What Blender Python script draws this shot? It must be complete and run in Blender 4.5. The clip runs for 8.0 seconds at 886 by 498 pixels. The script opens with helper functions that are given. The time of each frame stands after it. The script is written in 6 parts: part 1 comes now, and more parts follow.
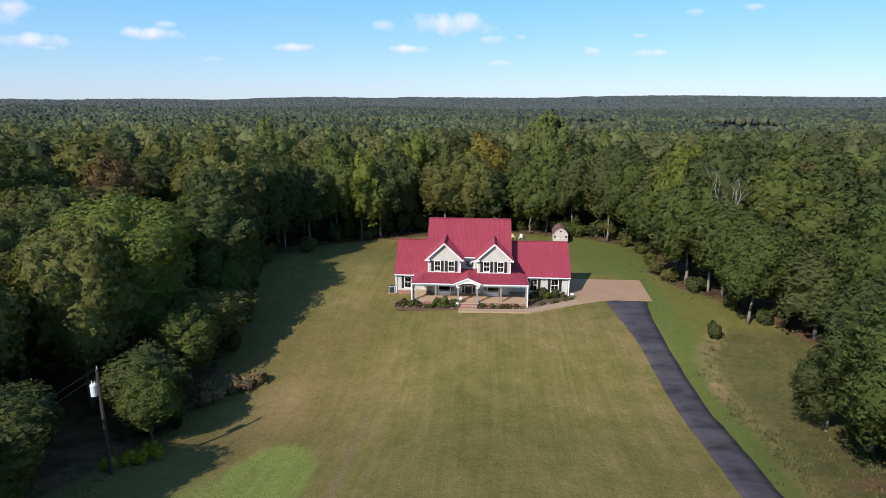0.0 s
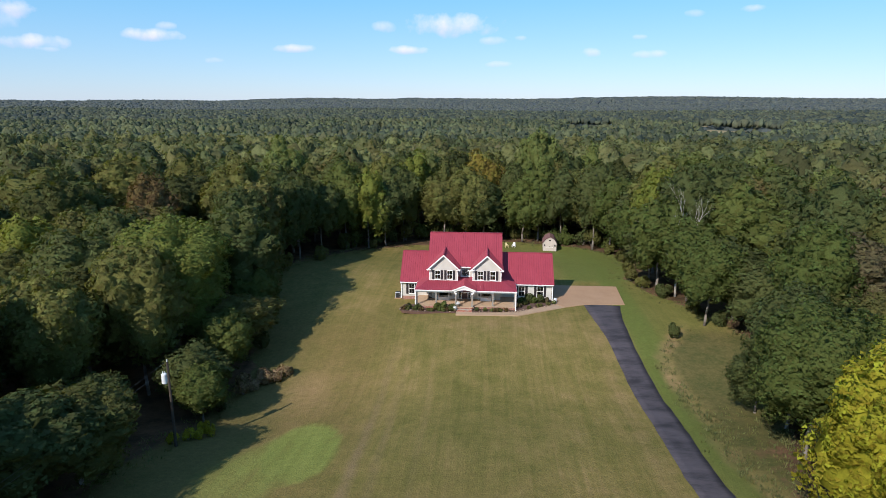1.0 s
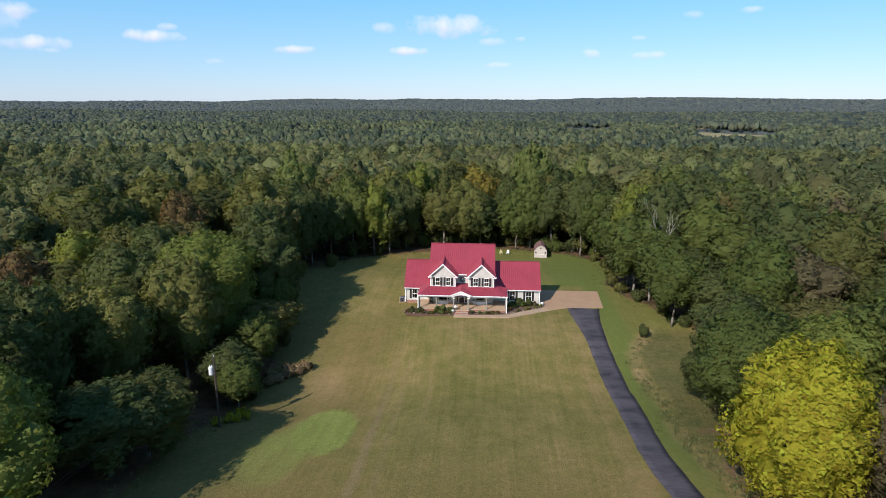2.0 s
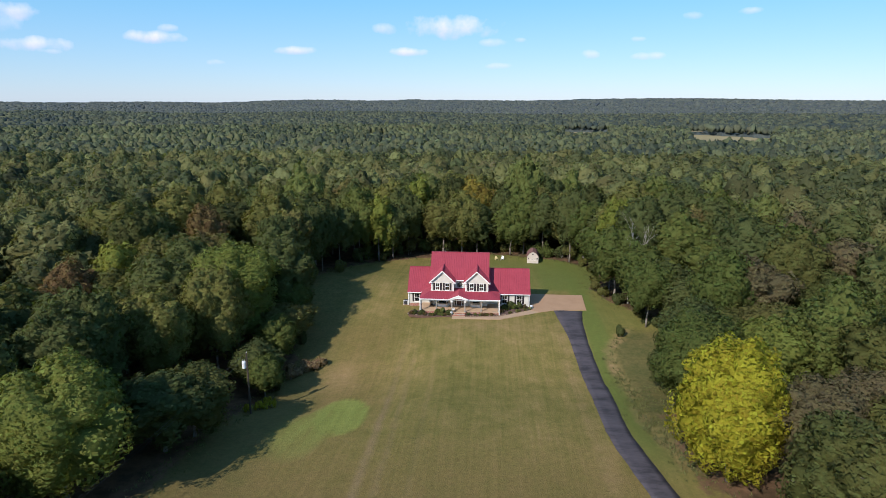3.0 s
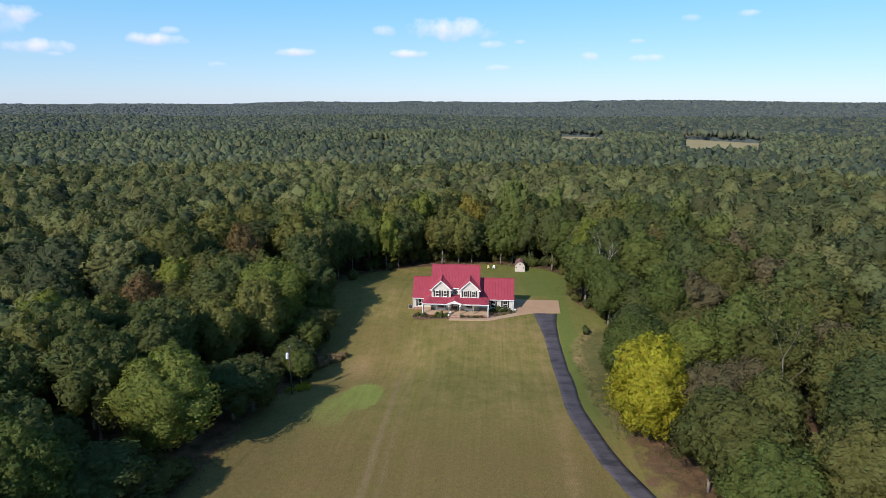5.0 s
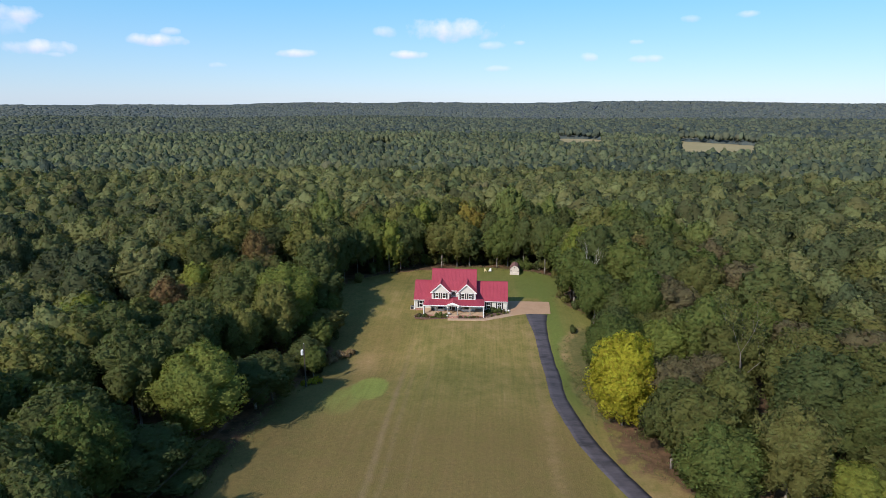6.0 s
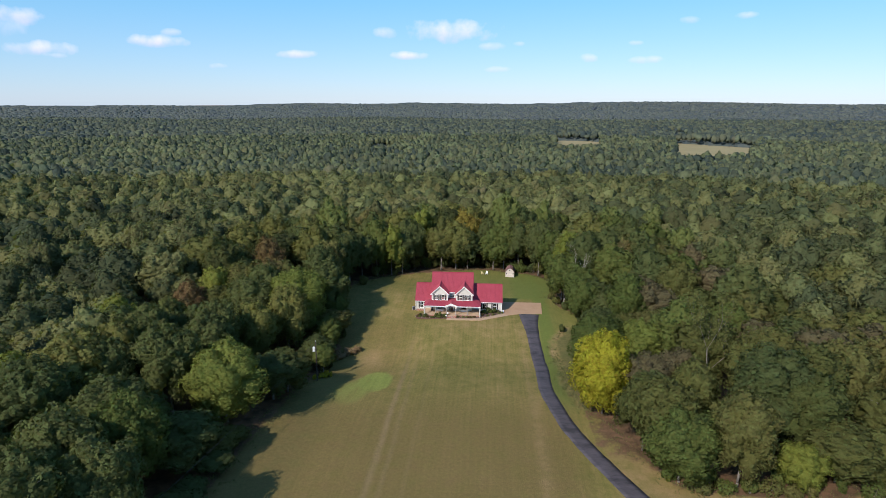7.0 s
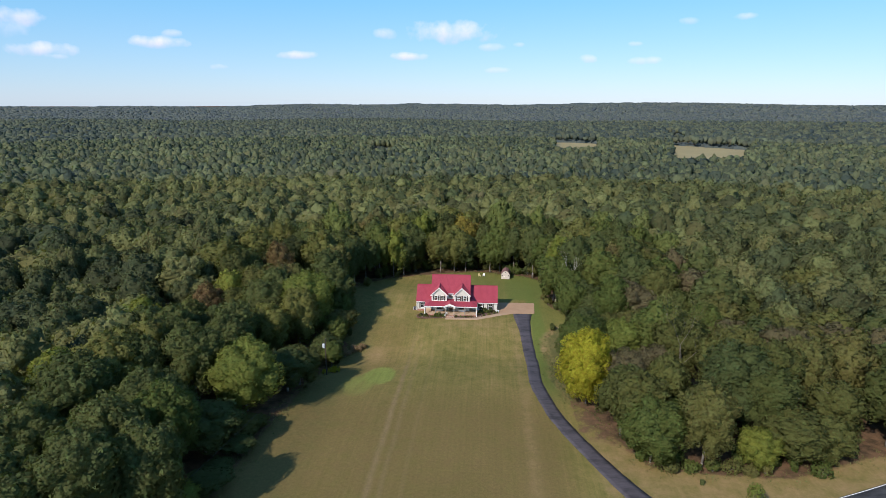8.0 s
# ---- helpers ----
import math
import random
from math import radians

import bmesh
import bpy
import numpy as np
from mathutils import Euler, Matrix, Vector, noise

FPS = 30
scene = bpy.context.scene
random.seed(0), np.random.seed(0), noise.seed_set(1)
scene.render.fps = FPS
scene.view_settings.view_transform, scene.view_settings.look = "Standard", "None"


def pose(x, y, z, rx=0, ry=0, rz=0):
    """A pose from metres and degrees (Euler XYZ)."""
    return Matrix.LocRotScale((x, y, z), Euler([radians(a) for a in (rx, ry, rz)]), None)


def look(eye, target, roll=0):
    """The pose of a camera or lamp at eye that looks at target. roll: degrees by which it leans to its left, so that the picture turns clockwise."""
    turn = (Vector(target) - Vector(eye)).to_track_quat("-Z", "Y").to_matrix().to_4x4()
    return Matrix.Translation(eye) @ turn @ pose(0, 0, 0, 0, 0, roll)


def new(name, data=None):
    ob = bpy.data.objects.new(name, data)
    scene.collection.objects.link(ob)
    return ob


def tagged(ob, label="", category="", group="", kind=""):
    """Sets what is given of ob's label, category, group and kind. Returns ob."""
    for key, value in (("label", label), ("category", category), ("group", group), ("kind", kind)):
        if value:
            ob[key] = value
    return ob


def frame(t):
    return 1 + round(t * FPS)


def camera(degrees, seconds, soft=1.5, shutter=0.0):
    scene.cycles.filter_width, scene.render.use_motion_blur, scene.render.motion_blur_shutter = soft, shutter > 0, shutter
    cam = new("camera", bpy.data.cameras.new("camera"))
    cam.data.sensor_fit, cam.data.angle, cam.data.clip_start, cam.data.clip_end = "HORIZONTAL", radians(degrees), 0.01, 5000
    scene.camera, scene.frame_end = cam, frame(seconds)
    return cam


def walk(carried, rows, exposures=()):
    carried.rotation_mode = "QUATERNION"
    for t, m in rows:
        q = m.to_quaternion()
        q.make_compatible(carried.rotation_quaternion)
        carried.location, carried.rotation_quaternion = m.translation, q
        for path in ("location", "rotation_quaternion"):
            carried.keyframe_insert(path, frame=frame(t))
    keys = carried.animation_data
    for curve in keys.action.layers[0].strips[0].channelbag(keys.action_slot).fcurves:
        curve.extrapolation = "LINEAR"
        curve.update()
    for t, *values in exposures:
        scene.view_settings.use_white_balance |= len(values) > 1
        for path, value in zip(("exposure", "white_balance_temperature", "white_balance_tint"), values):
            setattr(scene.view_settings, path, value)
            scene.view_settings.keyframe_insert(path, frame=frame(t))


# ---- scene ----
cam = camera(71.2, 8.0, soft=0.55)
# seconds, eye x y z (metres), pitch
PATH = [
    (0.0, -5.70, -78.62, 26.49, -13.521),
    (0.5, -5.28, -84.43, 28.76, -13.514),
    (1.0, -4.86, -90.26, 31.03, -13.507),
    (1.5, -4.43, -96.11, 33.30, -13.500),
    (2.0, -3.99, -101.98, 35.57, -13.493),
    (2.5, -3.55, -107.86, 37.83, -13.486),
    (3.0, -3.10, -113.76, 40.08, -13.479),
    (3.5, -2.64, -119.66, 42.33, -13.472),
    (4.0, -2.18, -125.56, 44.55, -13.465),
    (4.5, -1.71, -131.47, 46.76, -13.458),
    (5.0, -1.24, -137.37, 48.94, -13.451),
    (5.5, -0.76, -143.27, 51.10, -13.444),
    (6.0, -0.27, -149.16, 53.23, -13.437),
    (6.5, 0.22, -155.04, 55.32, -13.430),
    (7.0, 0.72, -160.91, 57.38, -13.423),
    (7.5, 1.23, -166.76, 59.40, -13.416),
    (8.0, 1.74, -172.59, 61.38, -13.409),
]
YAW, ROLL = 3.82, -0.21
walk(cam, [(t, pose(x, y, z, 90 + pitch, ROLL, YAW)) for t, x, y, z, pitch in PATH], [(0.0, 0.28, 5900, 12), (8.0, 0.28, 5900, 12)])

# ---- light ----
SUN_ELEVATION, SHADOW_HEADING = 36.0, 57.0   # degrees; shadows fall towards x=cos, y=sin
world = bpy.data.worlds.new("sky")
scene.world = world
world.use_nodes = True
wn = world.node_tree.nodes
sky = wn.new("ShaderNodeTexSky")
sky.sky_type = 'NISHITA'
sky.sun_disc = False
sky.sun_elevation = radians(SUN_ELEVATION)
sky.sun_rotation = radians(90 - (SHADOW_HEADING + 180))
sky.air_density, sky.dust_density, sky.ozone_density = 1.0, 0.1, 4.0
wn["Background"].inputs["Strength"].default_value = 0.100
haze = wn.new("ShaderNodeMix")
haze.data_type = 'RGBA'
haze.inputs[0].default_value = 0.5
way = wn.new("ShaderNodeTexCoord")
rise = wn.new("ShaderNodeSeparateXYZ")
world.node_tree.links.new(way.outputs["Generated"], rise.inputs[0])
below, tint = None, (4.3, 5.9, 8.0)
for low, high, upper in ((0.0, 0.17, (1.5, 5.6, 8.3)), (0.2, 0.6, (1.9, 4.0, 6.8))):
    climb = wn.new("ShaderNodeMapRange")
    climb.inputs["From Min"].default_value, climb.inputs["From Max"].default_value = low, high
    world.node_tree.links.new(rise.outputs[2], climb.inputs["Value"])
    air = wn.new("ShaderNodeMix")
    air.data_type = 'RGBA'
    world.node_tree.links.new(climb.outputs[0], air.inputs[0])
    air.inputs[6].default_value, air.inputs[7].default_value = (*tint, 1), (*upper, 1)
    if below:
        world.node_tree.links.new(below, air.inputs[6])
    below = air.outputs[2]
world.node_tree.links.new(below, haze.inputs[7])
world.node_tree.links.new(sky.outputs[0], haze.inputs[6])
world.node_tree.links.new(haze.outputs[2], wn["Background"].inputs["Color"])
sun = new("sun", bpy.data.lights.new("sun", 'SUN'))
sun.data.energy, sun.data.angle, sun.data.color = 4.75, radians(0.6), (1.0, 0.88, 0.72)
sh, el = radians(SHADOW_HEADING), radians(SUN_ELEVATION)
sun_way = Vector((math.cos(sh) * math.cos(el), math.sin(sh) * math.cos(el), -math.sin(el)))
sun.matrix_world = look((-80, -200, 120), Vector((-80, -200, 120)) + sun_way)


# ---- materials ----
def node_mat(name, rough=0.7, metal=0.0):
    m = bpy.data.materials.new(name)
    m.use_nodes = True
    n, l = m.node_tree.nodes, m.node_tree.links
    b = n["Principled BSDF"]
    b.inputs["Roughness"].default_value = rough
    b.inputs["Metallic"].default_value = metal
    return m, n, l, b


def ramp(n, stops):
    r = n.new("ShaderNodeValToRGB")
    e = r.color_ramp.elements
    while len(e) < len(stops):
        e.new(0.5)
    for i, (p, c) in enumerate(stops):
        e[i].position, e[i].color = p, (*c, 1)
    return r


def noise_tex(n, l, vec, scale, detail=4.0, rough=0.55):
    t = n.new("ShaderNodeTexNoise")
    t.inputs["Scale"].default_value, t.inputs["Detail"].default_value, t.inputs["Roughness"].default_value = scale, detail, rough
    l.new(vec, t.inputs["Vector"])
    return t


def mix(n, l, fac, a, b, kind='MIX'):
    m = n.new("ShaderNodeMix")
    m.data_type, m.blend_type = 'RGBA', kind
    for sock, v in ((m.inputs[0], fac), (m.inputs[6], a), (m.inputs[7], b)):
        if hasattr(v, "is_linked") or hasattr(v, "links"):
            l.new(v, sock)
        elif isinstance(v, (int, float)):
            sock.default_value = v
        else:
            sock.default_value = (*v, 1)
    return m.outputs[2]


def maths(n, l, op, a, b=0.0, c=0.0):
    m = n.new("ShaderNodeMath")
    m.operation = op
    for sock, v in zip(m.inputs, (a, b, c)):
        if isinstance(v, (int, float)):
            sock.default_value = v
        else:
            l.new(v, sock)
    return m.outputs[0]


def place(n):
    return n.new("ShaderNodeNewGeometry").outputs["Position"]


def bump(n, l, b, height, strength, distance=0.02):
    k = n.new("ShaderNodeBump")
    k.inputs["Strength"].default_value, k.inputs["Distance"].default_value = strength, distance
    l.new(height, k.inputs["Height"])
    l.new(k.outputs[0], b.inputs["Normal"])


def surface(name, dark, light, rough=0.7, metal=0.0, scale=2.0, fine=25.0, relief=0.2, depth=0.01):
    """A plain surface with stains at a large scale and grain at a small one."""
    m, n, l, b = node_mat(name, rough, metal)
    p = place(n)
    big, small = noise_tex(n, l, p, scale), noise_tex(n, l, p, fine, 3)
    f = maths(n, l, 'ADD', maths(n, l, 'MULTIPLY', big.outputs[0], 0.6), maths(n, l, 'MULTIPLY', small.outputs[0], 0.4))
    r = ramp(n, ((0.3, dark), (0.7, light)))
    l.new(f, r.inputs[0])
    l.new(r.outputs[0], b.inputs["Base Color"])
    bump(n, l, b, small.outputs[0], relief, depth)
    return m


def siding_mat():
    m, n, l, b = node_mat("vinyl_siding", 0.55)
    p = place(n)
    w = n.new("ShaderNodeTexWave")
    w.wave_type, w.bands_direction, w.wave_profile = 'BANDS', 'Z', 'SAW'
    w.inputs["Scale"].default_value = 2.4
    l.new(p, w.inputs["Vector"])
    big = noise_tex(n, l, p, 0.8)
    r = ramp(n, ((0.3, (0.50, 0.475, 0.43)), (0.7, (0.60, 0.575, 0.52))))
    l.new(big.outputs[0], r.inputs[0])
    l.new(r.outputs[0], b.inputs["Base Color"])
    bump(n, l, b, w.outputs[0], 0.5, 0.02)
    return m


def brick_mat():
    m, n, l, b = node_mat("brick", 0.85)
    p = place(n)
    t = n.new("ShaderNodeTexBrick")
    sep, com = n.new("ShaderNodeSeparateXYZ"), n.new("ShaderNodeCombineXYZ")
    l.new(p, sep.inputs[0])
    l.new(maths(n, l, 'ADD', sep.outputs[0], sep.outputs[1]), com.inputs[0])
    l.new(sep.outputs[2], com.inputs[1])
    l.new(com.outputs[0], t.inputs["Vector"])
    for k, v in (("Scale", 1.0), ("Brick Width", 0.21), ("Row Height", 0.075), ("Mortar Size", 0.008)):
        t.inputs[k].default_value = v
    t.inputs["Color1"].default_value, t.inputs["Color2"].default_value, t.inputs["Mortar"].default_value = (0.25, 0.085, 0.055, 1), (0.32, 0.13, 0.085, 1), (0.38, 0.33, 0.28, 1)
    big = noise_tex(n, l, p, 1.5)
    l.new(mix(n, l, 0.35, t.outputs[0], big.outputs[1], 'OVERLAY'), b.inputs["Base Color"])
    bump(n, l, b, t.outputs["Fac"], -0.4, 0.01)
    return m


def leaf_mat(name, stops, source='object', gap=0.2, grain=4.5, cut=0.46):
    """Foliage: one tone a tree (from the object, or the tree's own number in the mesh), a little of its own for each clump of leaves, light shining through."""
    m, n, l, b = node_mat(name, 0.8)
    b.inputs["Specular IOR Level"].default_value = 0.10
    if source == 'object':
        tone = n.new("ShaderNodeObjectInfo").outputs["Random"]
    else:
        a = n.new("ShaderNodeAttribute")
        a.attribute_name = "tone"
        tone = a.outputs["Fac"]
    r = ramp(n, tuple((p, tuple(0.92 * v for v in c)) for p, c in stops))
    l.new(tone, r.inputs[0])
    g = n.new("ShaderNodeNewGeometry")
    leaf = n.new("ShaderNodeHueSaturation")
    l.new(r.outputs[0], leaf.inputs["Color"])
    l.new(maths(n, l, 'MULTIPLY_ADD', g.outputs["Random Per Island"], 0.05, 0.475), leaf.inputs["Hue"])
    l.new(maths(n, l, 'MULTIPLY_ADD', g.outputs["Random Per Island"], 2 * gap, 1 - gap), leaf.inputs["Value"])
    patch = noise_tex(n, l, g.outputs["Position"], 0.35, 3)
    c = mix(n, l, maths(n, l, 'MULTIPLY', patch.outputs[0], 0.4), leaf.outputs[0], mix(n, l, 1.0, leaf.outputs[0], (1.3, 1.14, 0.7), 'MULTIPLY'))
    fine = noise_tex(n, l, g.outputs["Position"], grain, 4, 0.68)
    c = mix(n, l, 0.55, c, fine.outputs[0], 'OVERLAY')
    l.new(c, b.inputs["Base Color"])
    bump(n, l, b, fine.outputs[0], 0.6, 0.3 / grain)
    t = n.new("ShaderNodeBsdfTranslucent")
    l.new(mix(n, l, 1.0, c, (1.2, 1.25, 0.5), 'MULTIPLY'), t.inputs[0])
    s = n.new("ShaderNodeMixShader")
    s.inputs[0].default_value = 0.32
    l.new(b.outputs[0], s.inputs[1])
    l.new(t.outputs[0], s.inputs[2])
    if not cut:
        l.new(s.outputs[0], n["Material Output"].inputs[0])
        return m
    # ragged leafy edges: sprays are open between their leaves, the mass behind them is not
    spray = n.new("ShaderNodeAttribute")
    spray.attribute_name = "spray"
    hole, tr = n.new("ShaderNodeMixShader"), n.new("ShaderNodeBsdfTransparent")
    open_here = maths(n, l, 'LESS_THAN', fine.outputs[0], maths(n, l, 'MULTIPLY', spray.outputs["Fac"], cut))
    l.new(open_here, hole.inputs[0])
    l.new(s.outputs[0], hole.inputs[1])
    l.new(tr.outputs[0], hole.inputs[2])
    l.new(hole.outputs[0], n["Material Output"].inputs[0])
    return m


GREENS = tuple((p, (r * 1.40, g * 1.17, b * 1.36)) for p, (r, g, b) in ((0.0, (0.032, 0.047, 0.017)), (0.25, (0.052, 0.070, 0.021)), (0.5, (0.082, 0.100, 0.027)), (0.68, (0.098, 0.120, 0.033)), (0.80, (0.106, 0.131, 0.036)), (0.93, (0.098, 0.108, 0.036)), (1.0, (0.090, 0.082, 0.034))))
LEAF = {
    "green": leaf_mat("leaves_green", GREENS),
    "leafy": leaf_mat("leaves_fresh_green", ((0.0, (0.078, 0.102, 0.029)), (1.0, (0.104, 0.125, 0.036)))),
    "dark": leaf_mat("leaves_dark_green", ((0.0, (0.066, 0.084, 0.032)), (1.0, (0.090, 0.106, 0.039)))),
    "light": leaf_mat("leaves_light_green", ((0.0, (0.125, 0.150, 0.045)), (1.0, (0.145, 0.168, 0.062)))),
    "lime": leaf_mat("leaves_lime", ((0.0, (0.142, 0.164, 0.034)), (1.0, (0.158, 0.176, 0.038)))),
    "fresh": leaf_mat("leaves_yellowish_green", ((0.0, (0.124, 0.150, 0.036)), (1.0, (0.138, 0.162, 0.040)))),
    "yellow": leaf_mat("leaves_yellow", ((0.0, (0.268, 0.258, 0.022)), (1.0, (0.282, 0.270, 0.026)))),
    "gold": leaf_mat("leaves_gold_orange", ((0.0, (0.165, 0.168, 0.03)), (1.0, (0.195, 0.150, 0.036)))),
    "rust": leaf_mat("leaves_rusty", ((0.0, (0.120, 0.090, 0.040)), (1.0, (0.130, 0.088, 0.044)))),
    "olive": leaf_mat("leaves_olive_brown", ((0.0, (0.106, 0.116, 0.038)), (1.0, (0.122, 0.118, 0.042)))),
    "dusky": leaf_mat("leaves_dusky_green", ((0.0, (0.070, 0.085, 0.028)), (1.0, (0.092, 0.098, 0.032)))),
    "straw": leaf_mat("dry_brush", ((0.0, (0.20, 0.145, 0.085)), (1.0, (0.26, 0.19, 0.12)))),
    "dull": leaf_mat("leaves_dull_brown", ((0.0, (0.108, 0.096, 0.054)), (1.0, (0.120, 0.100, 0.058)))),
    # brighter, bluer copy of GREENS with a first trace of haze in it
    "deep": leaf_mat("leaves_deep_woods_hazed", tuple((p, (c[0] * 1.14, c[1] * 1.18, c[2] * 1.6)) for p, c in GREENS), 'mesh', 0.24, 2.4, 0.45),
    # the added blue puts distance haze into these three leaf colours
    "far": leaf_mat("leaves_far_woods_hazed", tuple((p, (c[0] * 0.96 + 0.006, c[1] * 1.06 + 0.009, c[2] * 1.35 + 0.028)) for p, c in GREENS), 'mesh', 0.12, 1.0, 0),
    "distant": leaf_mat("leaves_distant_woods_hazed", tuple((p, (c[0] * 0.80 + 0.011, c[1] * 0.86 + 0.018, c[2] * 1.05 + 0.048)) for p, c in GREENS), 'mesh', 0.10, 0.6, 0),
    "horizon": leaf_mat("leaves_horizon_woods_hazed", tuple((p, (c[0] * 0.50 + 0.058, c[1] * 0.52 + 0.074, c[2] * 0.6 + 0.112)) for p, c in GREENS), 'mesh', 0.10, 0.4, 0),
}
BARK = surface("bark", (0.10, 0.085, 0.07), (0.24, 0.21, 0.18), 0.9, scale=1.5, fine=9, relief=0.6, depth=0.03)
DEAD = surface("bare_wood", (0.28, 0.26, 0.23), (0.46, 0.43, 0.39), 0.85, scale=1.5, fine=9, relief=0.5, depth=0.02)
ROOF = surface("red_metal_roof", (0.235, 0.032, 0.050), (0.300, 0.046, 0.068), 0.62, 0.0, scale=0.5, fine=3, relief=0.05)
ROOF.node_tree.nodes["Principled BSDF"].inputs["Specular IOR Level"].default_value = 0.25
SIDING = siding_mat()
BRICK = brick_mat()
WHITE = surface("white_trim", (0.74, 0.73, 0.71), (0.84, 0.83, 0.81), 0.5, relief=0.05)
SHUTTER = surface("dark_shutter", (0.016, 0.013, 0.015), (0.028, 0.022, 0.024), 0.55)
POST = surface("weathered_post", (0.22, 0.20, 0.17), (0.34, 0.31, 0.27), 0.8)
PORCH = surface("porch_floor", (0.38, 0.265, 0.17), (0.46, 0.33, 0.22), 0.75, scale=1.0)
CONCRETE = surface("pale_concrete", (0.31, 0.190, 0.108), (0.39, 0.25, 0.148), 0.85, scale=0.35, fine=6)
WALKWAY = surface("walkway_concrete", (0.33, 0.225, 0.140), (0.41, 0.29, 0.19), 0.85, scale=0.6, fine=6)
# the rooms' darkness is put into this lining's colour
ROOM = surface("near_black_lining", (0.03, 0.028, 0.026), (0.05, 0.046, 0.042), 0.9)
DOORWOOD = surface("dark_red_door", (0.055, 0.022, 0.018), (0.085, 0.035, 0.028), 0.5)
SOIL = surface("mulch_bed", (0.070, 0.038, 0.026), (0.14, 0.080, 0.055), 0.95, scale=1.2, fine=12, relief=0.8, depth=0.05)
STONE = surface("pale_stone", (0.15, 0.105, 0.070), (0.27, 0.20, 0.14), 0.85, scale=2.0, fine=10, relief=0.5)
GREYMETAL = surface("grey_metal", (0.30, 0.31, 0.32), (0.42, 0.43, 0.44), 0.45, 0.5)
BLACKMETAL = surface("dark_grille", (0.02, 0.02, 0.022), (0.04, 0.04, 0.045), 0.5)
PALEMETAL = surface("pale_painted_metal", (0.62, 0.64, 0.66), (0.72, 0.74, 0.76), 0.4)
POLEWOOD = surface("tarred_pole_wood", (0.030, 0.022, 0.017), (0.065, 0.048, 0.036), 0.9, scale=1.0, fine=14, relief=0.5)
SHEDWALL = surface("beige_shed_board", (0.46, 0.40, 0.35), (0.56, 0.50, 0.44), 0.7)
SHEDROOF = surface("brown_shingle", (0.13, 0.065, 0.060), (0.20, 0.10, 0.095), 0.9, scale=1.5, fine=8, relief=0.6)
YELLOWPAINT = surface("yellow_wood_paint", (0.56, 0.46, 0.22), (0.66, 0.56, 0.30), 0.6)
FIELD = surface("tan_field", (0.215, 0.170, 0.070), (0.29, 0.235, 0.105), 0.95, scale=0.02, fine=0.3)
WIRE = surface("wire", (0.03, 0.03, 0.03), (0.05, 0.05, 0.05), 0.6)
ROADLINE = surface("yellow_road_paint", (0.45, 0.30, 0.03), (0.55, 0.38, 0.05), 0.7)
GLASS, gn, gl, gb = node_mat("window_glass", 0.03)
gb.inputs["Base Color"].default_value = (0.9, 0.95, 0.95, 1)
gb.inputs["Transmission Weight"].default_value = 1.0


def asphalt_mat(name, tint):
    m, n, l, b = node_mat(name, 0.75)
    p = place(n)
    mp = n.new("ShaderNodeMapping")
    mp.inputs["Scale"].default_value = (0.28, 0.75, 1.0)
    l.new(p, mp.inputs[0])
    big, fine = noise_tex(n, l, mp.outputs[0], 0.8, 6, 0.72), noise_tex(n, l, p, 30, 2)
    r = ramp(n, ((0.36, (0.026 * tint[0], 0.026 * tint[1], 0.026 * tint[2])), (0.5, (0.062 * tint[0], 0.062 * tint[1], 0.062 * tint[2])), (0.66, (0.088 * tint[0], 0.088 * tint[1], 0.088 * tint[2]))))
    l.new(big.outputs[0], r.inputs[0])
    l.new(mix(n, l, 0.25, r.outputs[0], fine.outputs[0], 'OVERLAY'), b.inputs["Base Color"])
    bump(n, l, b, fine.outputs[0], 0.4, 0.01)
    return m


ASPHALT = asphalt_mat("bluish_asphalt", (0.92, 0.77, 0.85))
ROADTAR = asphalt_mat("road_asphalt", (0.7, 0.68, 0.72))


